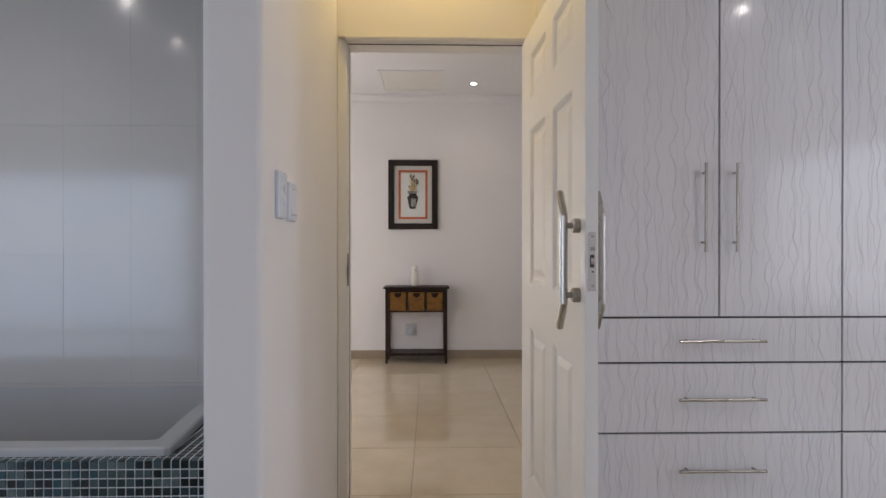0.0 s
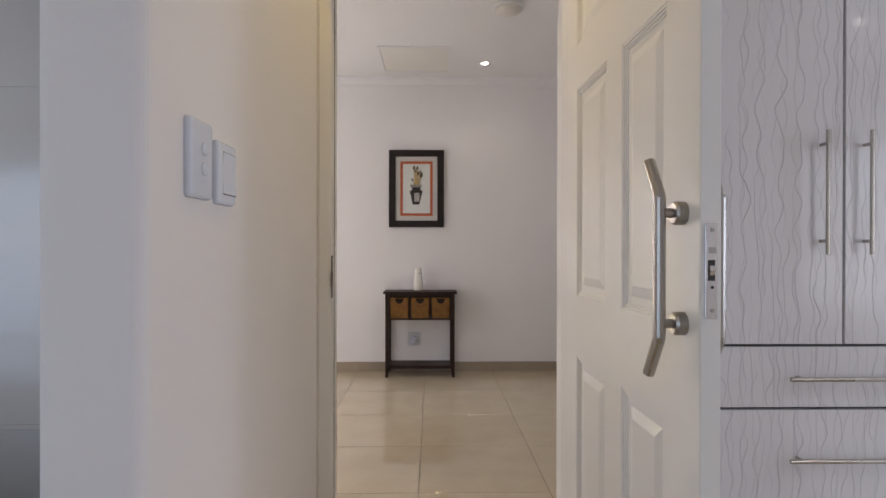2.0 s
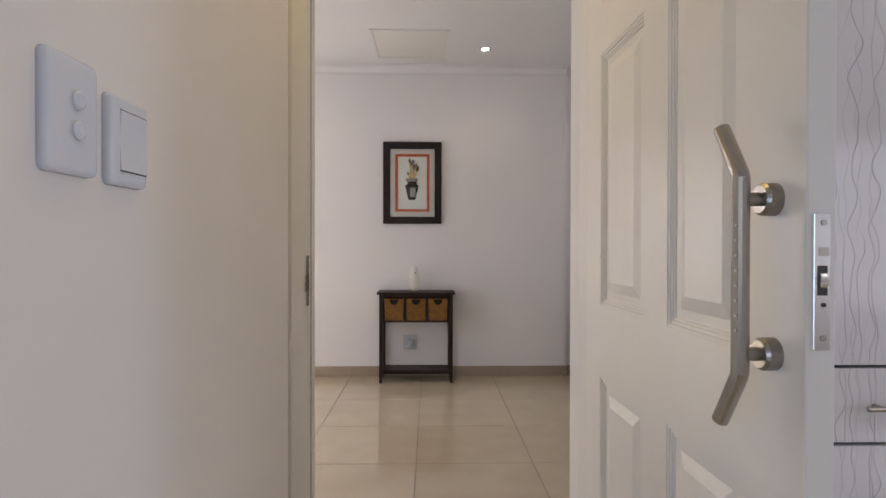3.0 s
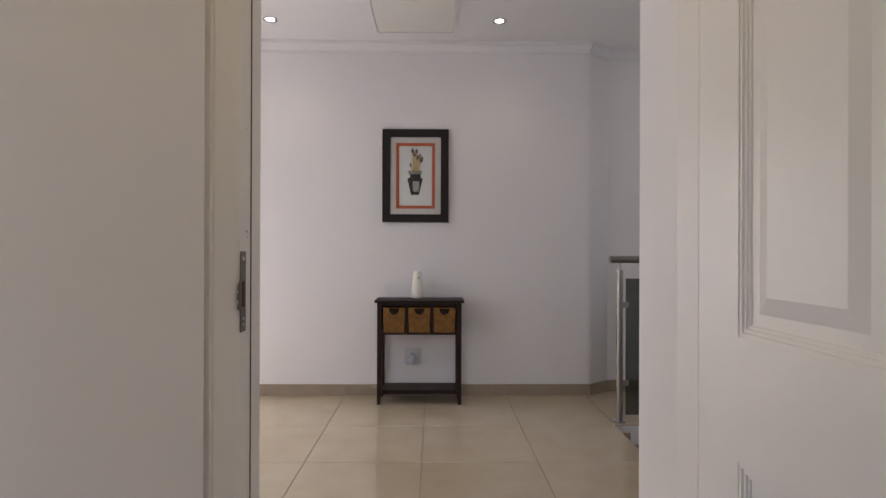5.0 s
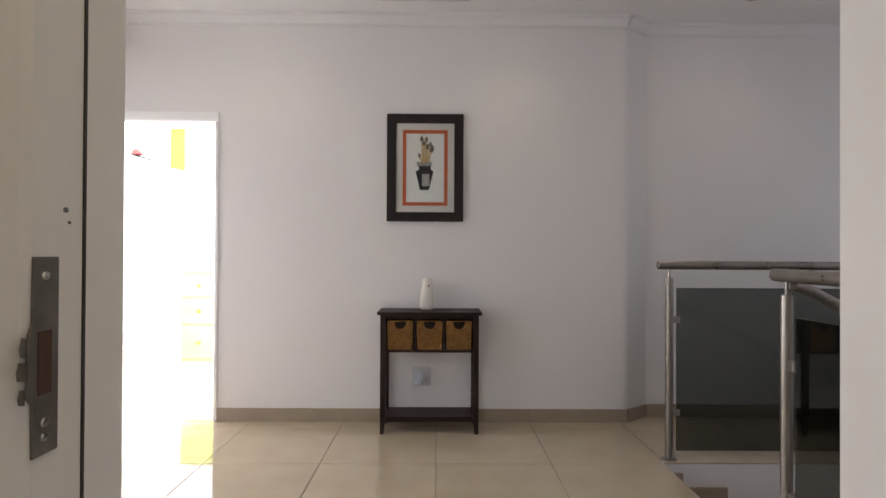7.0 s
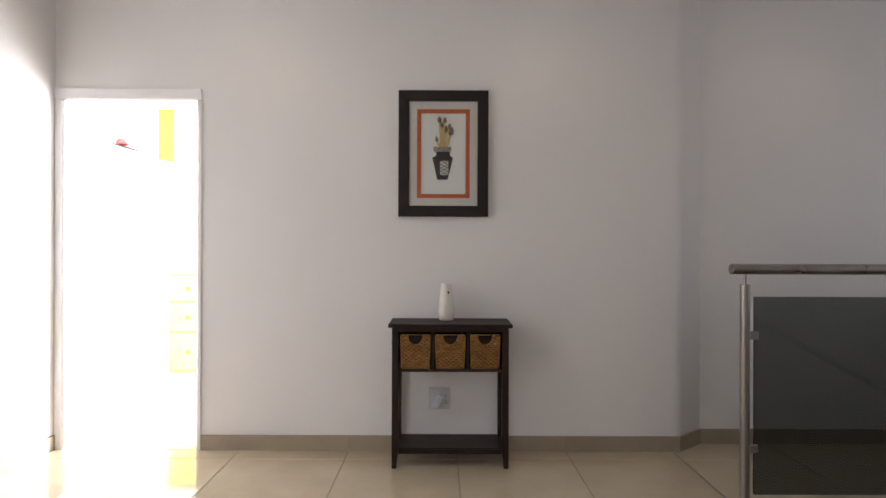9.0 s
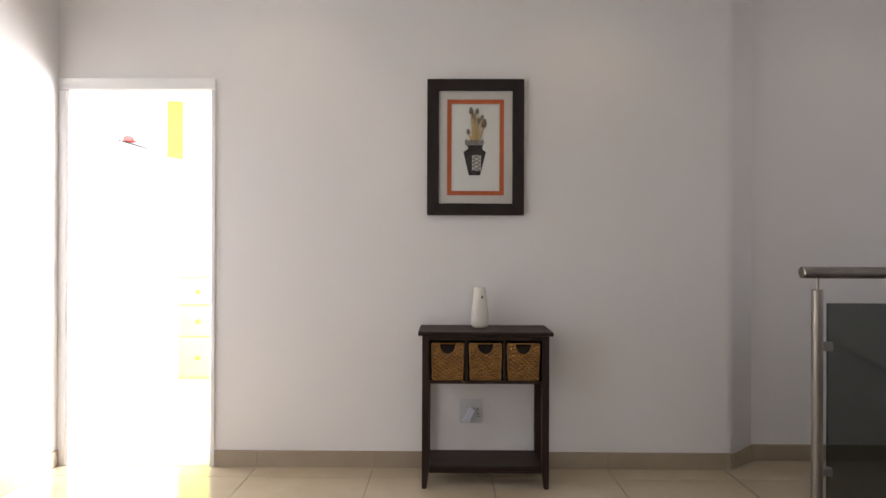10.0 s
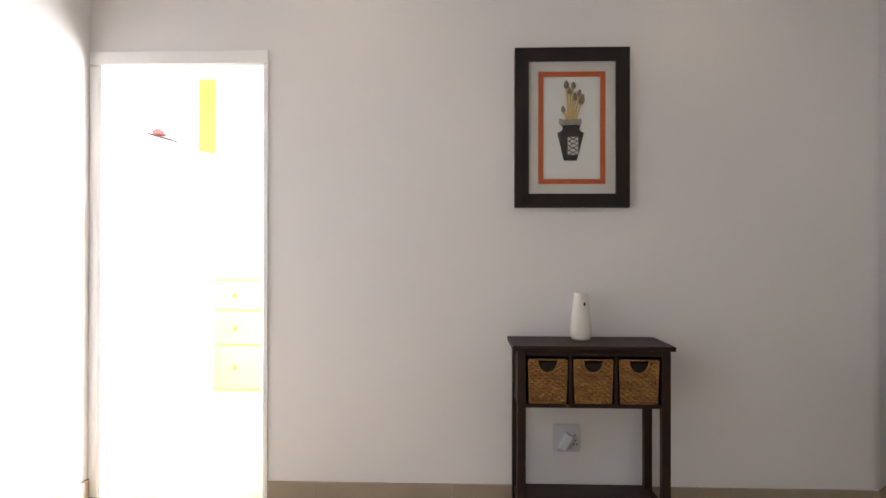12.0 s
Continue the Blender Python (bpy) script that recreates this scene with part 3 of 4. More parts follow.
def wardrobe(x0):
    w = 0.922
    ob = thing("wardrobe", "pearl-white wardrobe with embossed wavy lines and steel handles", "wardrobe", (x0, 2.453, 0), group="built-in wardrobes")
    bm = bmesh.new()
    add_box(bm, 0.0, w, 0.021, 0.54, 0.0, 2.44)
    # near-black colour puts the shade into the gaps between the fronts
    part("carcass", bm, DARKPLASTIC, ob, "carcass coloured dark to give the shadow gaps between the fronts")
    g = 0.0036
    part("plinth", box(0.0, w, 0.012, 0.0205, 0.0, 0.165), LAMINATE, ob)
    for k in (0, 1):
        a, b = (0.0 + g, 0.461 - g) if k == 0 else (0.461 + g, w - g)
        door = part("door", box(a, b, 0.0, 0.019, 0.857 + g, 2.40, 0.0012), LAMINATE, ob)
        hx = 0.461 - 0.064 if k == 0 else 0.461 + 0.052
        bar_handle(door, (hx, 0.0, 1.098), (hx, 0.0, 1.422), 0.03)
    for z0, z1 in ((0.690, 0.857), (0.431, 0.690), (0.170, 0.431)):
        dr = part("drawer", box(g, w - g, 0.0, 0.019, z0 + g, z1 - g, 0.0012), LAMINATE, ob)
        zc = (z0 + z1) / 2
        bar_handle(dr, (0.461 - 0.16, 0.0, zc), (0.461 + 0.16, 0.0, zc), 0.03)
    part("cornice_board", box(0.0, w, 0.0, 0.0205, 2.402, 2.50), LAMINATE, ob)
    return ob


w1 = wardrobe(0.835)
for k in (1, 2):
    copy_thing(w1, pose(0.835 + 0.922 * k, 2.453, 0))
structure("wall_bulkhead", box(0.79, 4.2, 2.47, 2.998, 2.502, CEIL), PAINT, "white bulkhead above the wardrobes", "wall")
structure("wall_wardrobe_end", box(3.602, 4.2, 2.47, 2.998, 0, 2.501), PAINT, "white wall beside the wardrobes", "wall")
structure("wall_wardrobe_side", box(0.80, 0.833, 2.47, 2.70, 0, 2.501), PAINT, "white wall return beside the wardrobes", "wall")

# ---- switches on the partition ----


def rounded_plate(hy, hz, radius):
    """A moulded plate with round corners and a softened front edge; its back lies in x = 0."""
    bm = bmesh.new()
    rings = []
    for x, inset in ((0.0, 0.0), (0.0065, 0.0004), (0.0085, 0.0012), (0.0100, 0.0028), (0.0107, 0.0052), (0.0110, 0.0090)):
        ring = []
        rr = max(radius - inset * 0.6, 0.003)
        for k in range(4):
            cy = (hy - inset - rr) * (1 if k in (0, 3) else -1)
            cz = (hz - inset - rr) * (1 if k in (0, 1) else -1)
            for q in range(6):
                a = math.pi / 2 * (k + q / 5)
                ring.append(bm.verts.new((x, cy + rr * math.cos(a), cz + rr * math.sin(a))))
        rings.append(ring)
    for a, b in zip(rings, rings[1:]):
        for k in range(24):
            bm.faces.new((a[k], a[(k + 1) % 24], b[(k + 1) % 24], b[k]))
    bm.faces.new(rings[0][::-1])
    bm.faces.new(rings[-1])
    return bm


def switch_plate(y0, y1, z0, z1, label, kind):
    ob = thing("light_switch", label, "light switch", (-0.149, (y0 + y1) / 2, (z0 + z1) / 2), group="light switches")
    hy, hz = (y1 - y0) / 2, (z1 - z0) / 2
    bm = rounded_plate(hy, hz, 0.008)
    part("plate", bm, PLASTIC, ob, smooth=True)
    if kind == 0:
        for z in (0.016, -0.014):
            # greyer disc gives the shade of the groove round each button
            part("groove_shade", tube([(0.0108, 0.004, z), (0.0113, 0.004, z)], 0.0122, 20), SOCKETGREY, ob)
            b = part("button", tube([(0.011, 0.004, z), (0.0135, 0.004, z), (0.0150, 0.004, z)], [0.0105, 0.0100, 0.0072], 20), PLASTIC, ob)
            part("button_dot", tube([(0.0150, 0.004, z), (0.0153, 0.004, z)], 0.0052, 16), PLASTIC, b)
    else:
        bm = bmesh.new()
        prof = []
        for i in range(13):
            t = i / 12
            prof.append((0.0110 + 0.0018 * (2 * t - 1) ** 2, -0.034 + 0.068 * t))
        prof = [(0.010, -0.034)] + prof + [(0.010, 0.034)]
        add_prism(bm, [(x, z) for x, z in prof], "y", -hy + 0.018, hy - 0.004)
        part("rocker", bm, PLASTIC, ob)
        for z in (-0.0348, 0.0348):
            part("gap", box(0.0105, 0.0114, -hy + 0.018, hy - 0.004, z - 0.0008, z + 0.0008), DARKPLASTIC, ob)
    return ob


switch_plate(1.791, 1.873, 1.187, 1.305, "white wall plate with two round push buttons", 0)
switch_plate(1.896, 1.977, 1.185, 1.289, "white rocker light switch plate", 1)

# ---- bath ----
structure("wall_bath_plinth", box(-2.62, -0.287, 2.067, 2.12, 0, 0.493), TILEGROUT, "pale grouted front of the bath surround", "bath surround")
structure("wall_bath_plinth_end", box(-0.60, -0.287, 2.121, 2.845, 0, 0.493), TILEGROUT, "pale grouted end of the bath surround", "bath surround")
bath = thing("bathtub", "white acrylic bath set in a dark mosaic surround", "bathtub", (-1.5, 2.5, 0.494))


def tub_loop(inset, z):
    pts = [(-2.45, 2.098), (-0.560, 2.096), (-0.546, 2.110), (-0.572, 2.45), (-0.585, 2.838), (-2.45, 2.838)]
    cx, cy = -1.5, 2.48
    out = []
    for x, y in pts:
        nx = x + (inset if x < cx else -inset)
        ny = y + (inset if y < 2.3 else -inset * (0.05 if y > 2.7 else 0.0))
        out.append((nx + 1.5, ny - 2.5, z))
    return out


def tub_skin(steps, bottom):
    bm = bmesh.new()
    loops = [[bm.verts.new(q) for q in tub_loop(i, z)] for i, z in steps]
    for p0, p1 in zip(loops, loops[1:]):
        for k in range(6):
            bm.faces.new((p0[k], p0[(k + 1) % 6], p1[(k + 1) % 6], p1[k]))
    if bottom:
        bm.faces.new(loops[-1])
    return bm


part("rim", tub_skin(((0.0, 0.0), (0.0, 0.020), (0.006, 0.026), (0.066, 0.026), (0.076, 0.018)), False), ACRYLIC, bath)
part("basin", tub_skin(((0.076, 0.018), (0.13, -0.25), (0.20, -0.33)), True), ACRYLIC, bath)

# glazed wall tiles over the bath
bath_tiles = thing("bath_wall_tiles", "large glossy pale tiles on the wall above the bath", "wall tiles", (0, 2.846, 0), kind="structure")
tile_meshes = {}


def slab(kind, material, a, b, c, bev):
    key = (kind, round(a, 4), round(b, 4), round(c, 4))
    if key not in tile_meshes:
        tile_meshes[key] = mesh_of(kind, box(0, a, 0, b, 0, c, bev), material)
    return tile_meshes[key]


edges_x = [-2.62] + [-0.762 - 0.284 * k for k in range(6, -1, -1)] + [-0.478, -0.287]
edges_z = [0.496, 0.535, 1.085, 1.635, 2.185, CEIL]
for xa, xb in zip(edges_x, edges_x[1:]):
    for za, zb in zip(edges_z, edges_z[1:]):
        piece("tile", slab("tile", WALLTILE, xb - xa - 0.0004, 0.004, zb - za - 0.0008, 0.0003), bath_tiles, (xa + 0.0002, -0.004, za + 0.0004))

# ---- ceiling fittings ----


def downlight(x, y):
    ob = thing("downlight", "round recessed ceiling downlight, switched on", "downlight", (x, y, CEIL), group="recessed downlights")
    bm = bmesh.new()
    prof = [(0.034, -0.001), (0.046, -0.003), (0.049, -0.007), (0.046, -0.0095), (0.034, -0.008), (0.030, -0.004)]
    rings = [[bm.verts.new((r * math.cos(k * math.pi / 14), r * math.sin(k * math.pi / 14), z)) for k in range(28)] for r, z in prof]
    for a, b in zip(rings, rings[1:] + rings[:1]):
        for k in range(28):
            bm.faces.new((a[k], a[(k + 1) % 28], b[(k + 1) % 28], b[k]))
    part("trim_ring", bm, CHROME, ob, smooth=True)
    part("lens", lathe([(0.026, -0.0015), (0.026, -0.0045), (0.016, -0.0065)], 24), BULB, ob, "glowing lamp lens")
    return ob


d1 = downlight(DOWNLIGHTS[0][0], DOWNLIGHTS[0][1])
# fittings for every lamp, the three unseen added ones included
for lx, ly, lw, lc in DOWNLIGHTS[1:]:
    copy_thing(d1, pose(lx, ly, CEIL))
dome = thing("ceiling_dome", "shallow round white ceiling dome, unlit", "smoke alarm", (0.685, 4.555, CEIL))
part("base_ring", lathe([(0.098, 0.0), (0.098, -0.010), (0.092, -0.014), (0.05, -0.014)], 32), CEILING, dome, smooth=False)
part("dome", lathe([(0.088, -0.014), (0.084, -0.022), (0.070, -0.032), (0.045, -0.040), (0.015, -0.043)], 32), CERAMIC, dome, smooth=True)
hatch = thing("ceiling_hatch", "cream painted roof access hatch in the ceiling", "ceiling hatch", (0.068, 5.555, CEIL))
bm = bmesh.new()
for (a, b, c, d) in ((-0.285, 0.285, -0.302, -0.284), (-0.285, 0.285, 0.284, 0.302), (-0.285, -0.267, -0.284, 0.284), (0.267, 0.285, -0.284, 0.284)):
    add_box(bm, a, b, c, d, -0.010, 0.0)
part("frame", bm, CEILING, hatch)
part("board", box(-0.2635, 0.2635, -0.2805, 0.2805, -0.0055, -0.001), HATCHPAINT, hatch)

# ---- cornice, skirting ----


def cornice_run(name, p0, p1):
    """A small cove cornice with a row of dentils from p0 to p1; the wall is on the left of the way."""
    a, b = Vector((*p0, 0)), Vector((*p1, 0))
    length = (b - a).length
    ang = math.degrees(math.atan2((b - a).y, (b - a).x))
    bm = bmesh.new()
    prof = [(0.0, -0.074), (-0.010, -0.074), (-0.012, -0.062), (-0.020, -0.052), (-0.034, -0.034), (-0.046, -0.024), (-0.060, -0.020), (-0.062, 0.0), (0.0, 0.0)]
    add_prism(bm, prof, "x", 0.0, length)
    n = int(length / 0.037)
    for i in range(n):
        x = 0.01 + i * 0.037
        add_box(bm, x, x + 0.017, -0.017, -0.0095, -0.071, -0.060)
    ob = structure(name, bm, CEILING, "white cove cornice with small dentils", "cornice")
    ob.matrix_basis = pose(a.x, a.y, CEIL, 0, 0, ang)


cornice_run("cornice_far", (LEFTX, FARY), (1.375, FARY))
cornice_run("cornice_splay", (1.375, FARY), (1.55, 6.21))
cornice_run("cornice_landing", (1.55, 6.21), (4.2, 6.21))
cornice_run("cornice_left", (LEFTX, 2.9), (LEFTX, FARY - 0.062))


def skirting_run(name, p0, p1, first=0.6, height=0.083):
    a, b = Vector((*p0, 0)), Vector((*p1, 0))
    length = (b - a).length
    ang = math.degrees(math.atan2((b - a).y, (b - a).x))
    ob = thing(name, "brown-beige tile skirting along the wall", "skirting", (a.x, a.y, 0), kind="structure")
    ob.matrix_basis = pose(a.x, a.y, 0.0005, 0, 0, ang)
    x = 0.0
    nxt = first
    while x < length - 0.001:
        e = min(nxt, length)
        piece("skirting_tile", slab("skirting_tile", SKIRT, e - x - 0.0008, 0.010, height, 0.0008), ob, (x + 0.0004, -0.0102, 0))
        x = e
        nxt += 0.6


skirting_run("baseboard_far", (-1.274, FARY), (1.373, FARY), 0.22)
skirting_run("baseboard_splay", (1.377, FARY), (1.548, 6.208))
skirting_run("baseboard_landing", (1.553, 6.21), (4.19, 6.21))
skirting_run("baseboard_left", (LEFTX, 2.9), (LEFTX, 6.062), 0.24)
skirting_run("baseboard_partition", (-0.149, 2.690), (-0.149, 1.70), 0.6, 0.12)

# ---- console table and what stands on and in it ----
console = thing("console_table", "dark-stained wooden console table against the wall", "console table", (0.102, 5.930, 0))
TX = 0.316
part("tabletop", box(-TX, TX, -0.130, 0.132, 0.716, 0.735, 0.004, 2), DARKWOOD, console)


def table_leg(x, y):
    bm = bmesh.new()
    w = 0.0165
    sec = [(0.0, 0.011), (0.085, w), (0.7155, w)]
    sx = 1 if x < 0 else -1
    rings = []
    for z, h in sec:
        ox = x - sx * 0 + (w - h) * (-sx)
        rings.append([bm.verts.new((ox + dx * h, y + dy * h, z)) for dx, dy in ((-1, -1), (1, -1), (1, 1), (-1, 1))])
    for r0, r1 in zip(rings, rings[1:]):
        for k in range(4):
            bm.faces.new((r0[k], r0[(k + 1) % 4], r1[(k + 1) % 4], r1[k]))
    bm.faces.new(rings[0][::-1])
    bm.faces.new(rings[-1])
    bmesh.ops.bevel(bm, geom=bm.edges[:], offset=0.0015, segments=1, affect="EDGES")
    part("leg", bm, DARKWOOD, console)


for lx in (-0.280, 0.280):
    for ly in (-0.108, 0.108):
        table_leg(lx, ly)
XI = 0.280 - 0.017
part("top_rail", box(-XI, XI, -0.118, -0.100, 0.694, 0.7155, 0.001), DARKWOOD, console)
part("bay_floor", box(-XI, XI, -0.118, 0.118, 0.492, 0.507, 0.001), DARKWOOD, console)
part("back_panel", box(-XI, XI, 0.108, 0.114, 0.508, 0.7155), DARKWOOD, console)
for sx in (-1, 1):
    part("side_panel", box(sx * 0.280 - 0.006, sx * 0.280 + 0.006, -0.091, 0.091, 0.508, 0.715), DARKWOOD, console)
    part("side_rail", box(sx * 0.280 - 0.009, sx * 0.280 + 0.009, -0.091, 0.091, 0.486, 0.506), DARKWOOD, console)
    part("side_rail", box(sx * 0.280 - 0.009, sx * 0.280 + 0.009, -0.091, 0.091, 0.076, 0.098), DARKWOOD, console)
for dx in (-0.0885, 0.0885):
    part("divider", box(dx - 0.006, dx + 0.006, -0.116, 0.107, 0.508, 0.6935), DARKWOOD, console)
part("lower_shelf", box(-XI, XI, -0.108, 0.112, 0.086, 0.102, 0.001), DARKWOOD, console)
part("shelf_rail", box(-XI, XI, -0.116, -0.1085, 0.074, 0.098, 0.001), DARKWOOD, console)


def basket(x):
    ob = thing("woven_basket", "golden woven seagrass basket drawer with a cut-out grip", "basket", (0.102 + x, 5.930, 0.5075), group="baskets in the console table")
    W, H, D = 0.149, 0.172, 0.20
    bm = bmesh.new()
    cols, rows = 84, 80
    rx, rz = 0.040, 0.047

    def inside(u, v):
        return (u / rx) ** 2 + ((H - 0.006 - v) / rz) ** 2 < 1 or (abs(u) < rx and v > H - 0.006)

    grid = []
    for j in range(rows + 1):
        v = H * j / rows
        taper = 0.93 + 0.07 * v / H
        line = []
        for i in range(cols + 1):
            u = W * (i / cols - 0.5)
            row = v / (H / 17)
            strand = abs(math.sin(math.pi * row))
            phase = math.cos(math.pi * (u / (W / 11)) + math.pi * math.floor(row))
            d = 0.0115 * strand ** 0.8 * (0.60 + 0.40 * phase) + 0.0008 * noise.noise((u * 90, v * 90, x * 20))
            line.append(bm.verts.new((u * taper, -0.114 - d + 0.004 * (1 - v / H), v)))
        grid.append(line)
    for j in range(rows):
        for i in range(cols):
            u, v = W * ((i + 0.5) / cols - 0.5), H * (j + 0.5) / rows
            if not inside(u, v):
                bm.faces.new((grid[j][i], grid[j][i + 1], grid[j + 1][i + 1], grid[j + 1][i]))
    for v in [v for v in bm.verts if not v.link_faces]:
        bm.verts.remove(v)
    part("woven_front", bm, WICKER, ob, smooth=True)
    bm = bmesh.new()
    h = W / 2 - 0.003
    for a, b, c, d, e, f in ((-h, -h + 0.005, -0.108, 0.09, 0.002, H), (h - 0.005, h, -0.108, 0.09, 0.002, H), (-h, h, 0.085, 0.09, 0.002, H), (-h, h, -0.108, 0.09, 0.0005, 0.006)):
        add_box(bm, a, b, c, d, e, f)
    part("inside", bm, INSIDE_SHADE, ob)
    # dark sheet behind the grip, standing for the shade in the cut-out
    part("grip_shade", box(-h + 0.008, h - 0.008, -0.1075, -0.104, 0.008, H - 0.012), INSIDE_SHADE, ob)
    rim = [(-W / 2 + 0.002, -0.1165, H)] + [(-rx, -0.1165, H)]
    for k in range(13):
        a = math.pi + math.pi * k / 12
        rim.append((rx * math.cos(a), -0.1165, H - 0.004 + rz * math.sin(a)))
    rim += [(rx, -0.1165, H), (W / 2 - 0.002, -0.1165, H)]
    part("braided_rim", tube(rim, 0.0042, 8), WICKER, ob, smooth=True)
    part("grip_border", tube([(-rx, -0.114, H), (rx, -0.114, H)], 0.0035, 8), WICKER, ob, smooth=True)
    for sx in (-1, 1):
        part("side_border", tube([(sx * W * 0.465, -0.1155, 0.004), (sx * W * 0.5, -0.1165, H)], 0.0038, 8), WICKER, ob, smooth=True)
    part("bottom_border", tube([(-W * 0.465, -0.1150, 0.0042), (W * 0.465, -0.1150, 0.0042)], 0.0038, 8), WICKER, ob, smooth=True)
    return ob


b1 = basket(-0.177)
for bx in (0.0, 0.177):
    copy_thing(b1, pose(0.102 + bx, 5.930, 0.5075))
part("loose_strand", tube([(-0.115, -0.122, 0.512), (-0.100, -0.126, 0.500), (-0.088, -0.124, 0.492)], 0.0016, 6), WICKER, console, "loose strand of seagrass")

fresh = thing("air_freshener", "cream tapered air freshener on the console table", "air freshener", (0.083, 5.955, 0.735))
part("body", lathe([(0.030, 0.002), (0.038, 0.006), (0.0435, 0.020), (0.0445, 0.045), (0.041, 0.085), (0.035, 0.130), (0.031, 0.170), (0.0285, 0.193), (0.0265, 0.1995), (0.018, 0.201)], 28, 1.0, 0.8), CERAMIC, fresh, smooth=True)
part("foot", lathe([(0.030, 0.0), (0.030, 0.004)], 28, 1.0, 0.8), DARKPLASTIC, fresh)
noz = part("nozzle", lathe([(0.0055, 0.0), (0.0055, 0.002), (0.003, 0.0025)], 14, 0.75, 1.5), DARKPLASTIC, fresh, "dark oval spray nozzle")
noz.matrix_basis = pose(0.009, -0.0262, 0.152, 82, 0, 10)

sock = thing("wall_socket", "square white wall socket with a tilted white plug", "wall socket", (0.046, FARY, 0.292))
bm = box(-0.059, 0.059, -0.009, 0.0, -0.061, 0.061)
bmesh.ops.bevel(bm, geom=bm.edges[:], offset=0.004, segments=2, affect="EDGES")
part("plate", bm, SOCKETGREY, sock)
for hx, hz in ((0.036, -0.012), (0.030, -0.026), (0.043, -0.026), (0.034, 0.012)):
    part("socket_hole", tube([(hx, -0.0088, hz), (hx, -0.0095, hz)], 0.0033, 12), DARKPLASTIC, sock)
plug = part("plug", box(-0.017, 0.017, -0.048, -0.0095, -0.040, 0.032, 0.005, 2), PLASTIC, sock, "white plug-in adapter")
plug.matrix_basis = pose(-0.008, 0, -0.006, 0, 28, 0)
cord = part("lead", tube([(-0.030, -0.020, -0.020), (-0.046, -0.020, -0.046), (-0.044, -0.014, -0.056), (-0.028, -0.012, -0.050)], 0.0035, 8), PLASTIC, sock)

# ---- framed relief picture ----
pic = thing("framed_picture", "dark-framed box picture of a vase with dried pods", "picture", (0.0635, FARY, 1.641))
PW, PH = 0.2465, 0.346


def frame_bars(parent, name, material, x, z, wide, y0, y1, label=""):
    """Four mitred bars; the outside is x by z, half sizes."""
    for k in range(4):
        bm = bmesh.new()
        if k < 2:
            s = 1 if k == 0 else -1
            pts = [(-x, s * z), (x, s * z), (x - wide, s * (z - wide)), (-x + wide, s * (z - wide))]
        else:
            s = 1 if k == 2 else -1
            pts = [(s * x, -z), (s * x, z), (s * (x - wide), z - wide), (s * (x - wide), -z + wide)]
        add_prism(bm, pts, "y", y0, y1)
        bmesh.ops.bevel(bm, geom=bm.edges[:], offset=min(0.0010, abs(y1 - y0) * 0.3), segments=1, affect="EDGES")
        part(name, bm, material, parent, label)


frame_bars(pic, "frame_bar", FRAMEWOOD, PW, PH, 0.059, -0.036, -0.001)
frame_bars(pic, "mat_board", MATBOARD, PW - 0.058, PH - 0.058, 0.0435, -0.024, -0.0215)
frame_bars(pic, "orange_mat", ORANGE, PW - 0.1005, PH - 0.1005, 0.0235, -0.0215, -0.0185)
part("backing", box(-PW + 0.02, PW - 0.02, -0.0165, -0.0015, -PH + 0.02, PH - 0.02), INNER, pic)
glaze = part("glazing", box(-PW + 0.060, PW - 0.060, -0.0285, -0.0270, -PH + 0.060, PH - 0.060), CLEAR, pic, "clear picture glass")
glaze.visible_shadow = False


def pu(u, v):
    return (u - 389) * 0.000838, (905 - v) * 0.000834 - 0.346


def relief(name, profile, material, label=""):
    """A half-round relief on the backing from rows of (u0, u1, v, rise)."""
    bm = bmesh.new()
    rings = []
    for u0, u1, v, rise in profile:
        x0, z = pu(u0, v)
        x1, _ = pu(u1, v)
        ring = []
        for k in range(13):
            a = math.pi * k / 12
            ring.append(bm.verts.new(((x0 + x1) / 2 - (x1 - x0) / 2 * math.cos(a), -0.0166 - rise * math.sin(a), z)))
        rings.append(ring)
    for r0, r1 in zip(rings, rings[1:]):
        for k in range(12):
            bm.faces.new((r0[k], r0[k + 1], r1[k + 1], r1[k]))
    bm.faces.new(rings[0])
    bm.faces.new(rings[-1][::-1])
    return part(name, bm, material, pic, label, smooth=True)


relief("vase_body", [(350, 416, 660, 0.005), (345, 421, 645, 0.006), (327, 441, 565, 0.008), (318, 450, 528, 0.0085), (315, 453, 516, 0.0085), (334, 436, 506, 0.007),
                     (343, 431, 498, 0.006), (343, 431, 486, 0.006), (332, 438, 476, 0.007)], BLACKCLAY, "dark clay vase")
for k in range(7):
    u = 333 + k * 16.5
    x, z = pu(u, 460 + (2 if k % 2 else -2))
    bm = bmesh.new()
    bmesh.ops.create_icosphere(bm, subdivisions=2, radius=0.0098)
    for v in bm.verts:
        v.co = Vector((v.co.x * 0.9 + x, v.co.y * 0.6 - 0.0195, v.co.z * 1.5 + z)) + 0.0010 * Vector((noise.noise(v.co * 150 + Vector((k, 0, 0))), 0, noise.noise(v.co * 150)))
    part("pebble", bm, PEBBLE, pic, smooth=True)
x0, z1 = pu(368, 538)
x1, z0 = pu(421, 632)
part("inlay", box(x0, x1, -0.0264, -0.0245, z0, z1, 0.0006), BONE, pic, "pale inlay with a dark lattice")
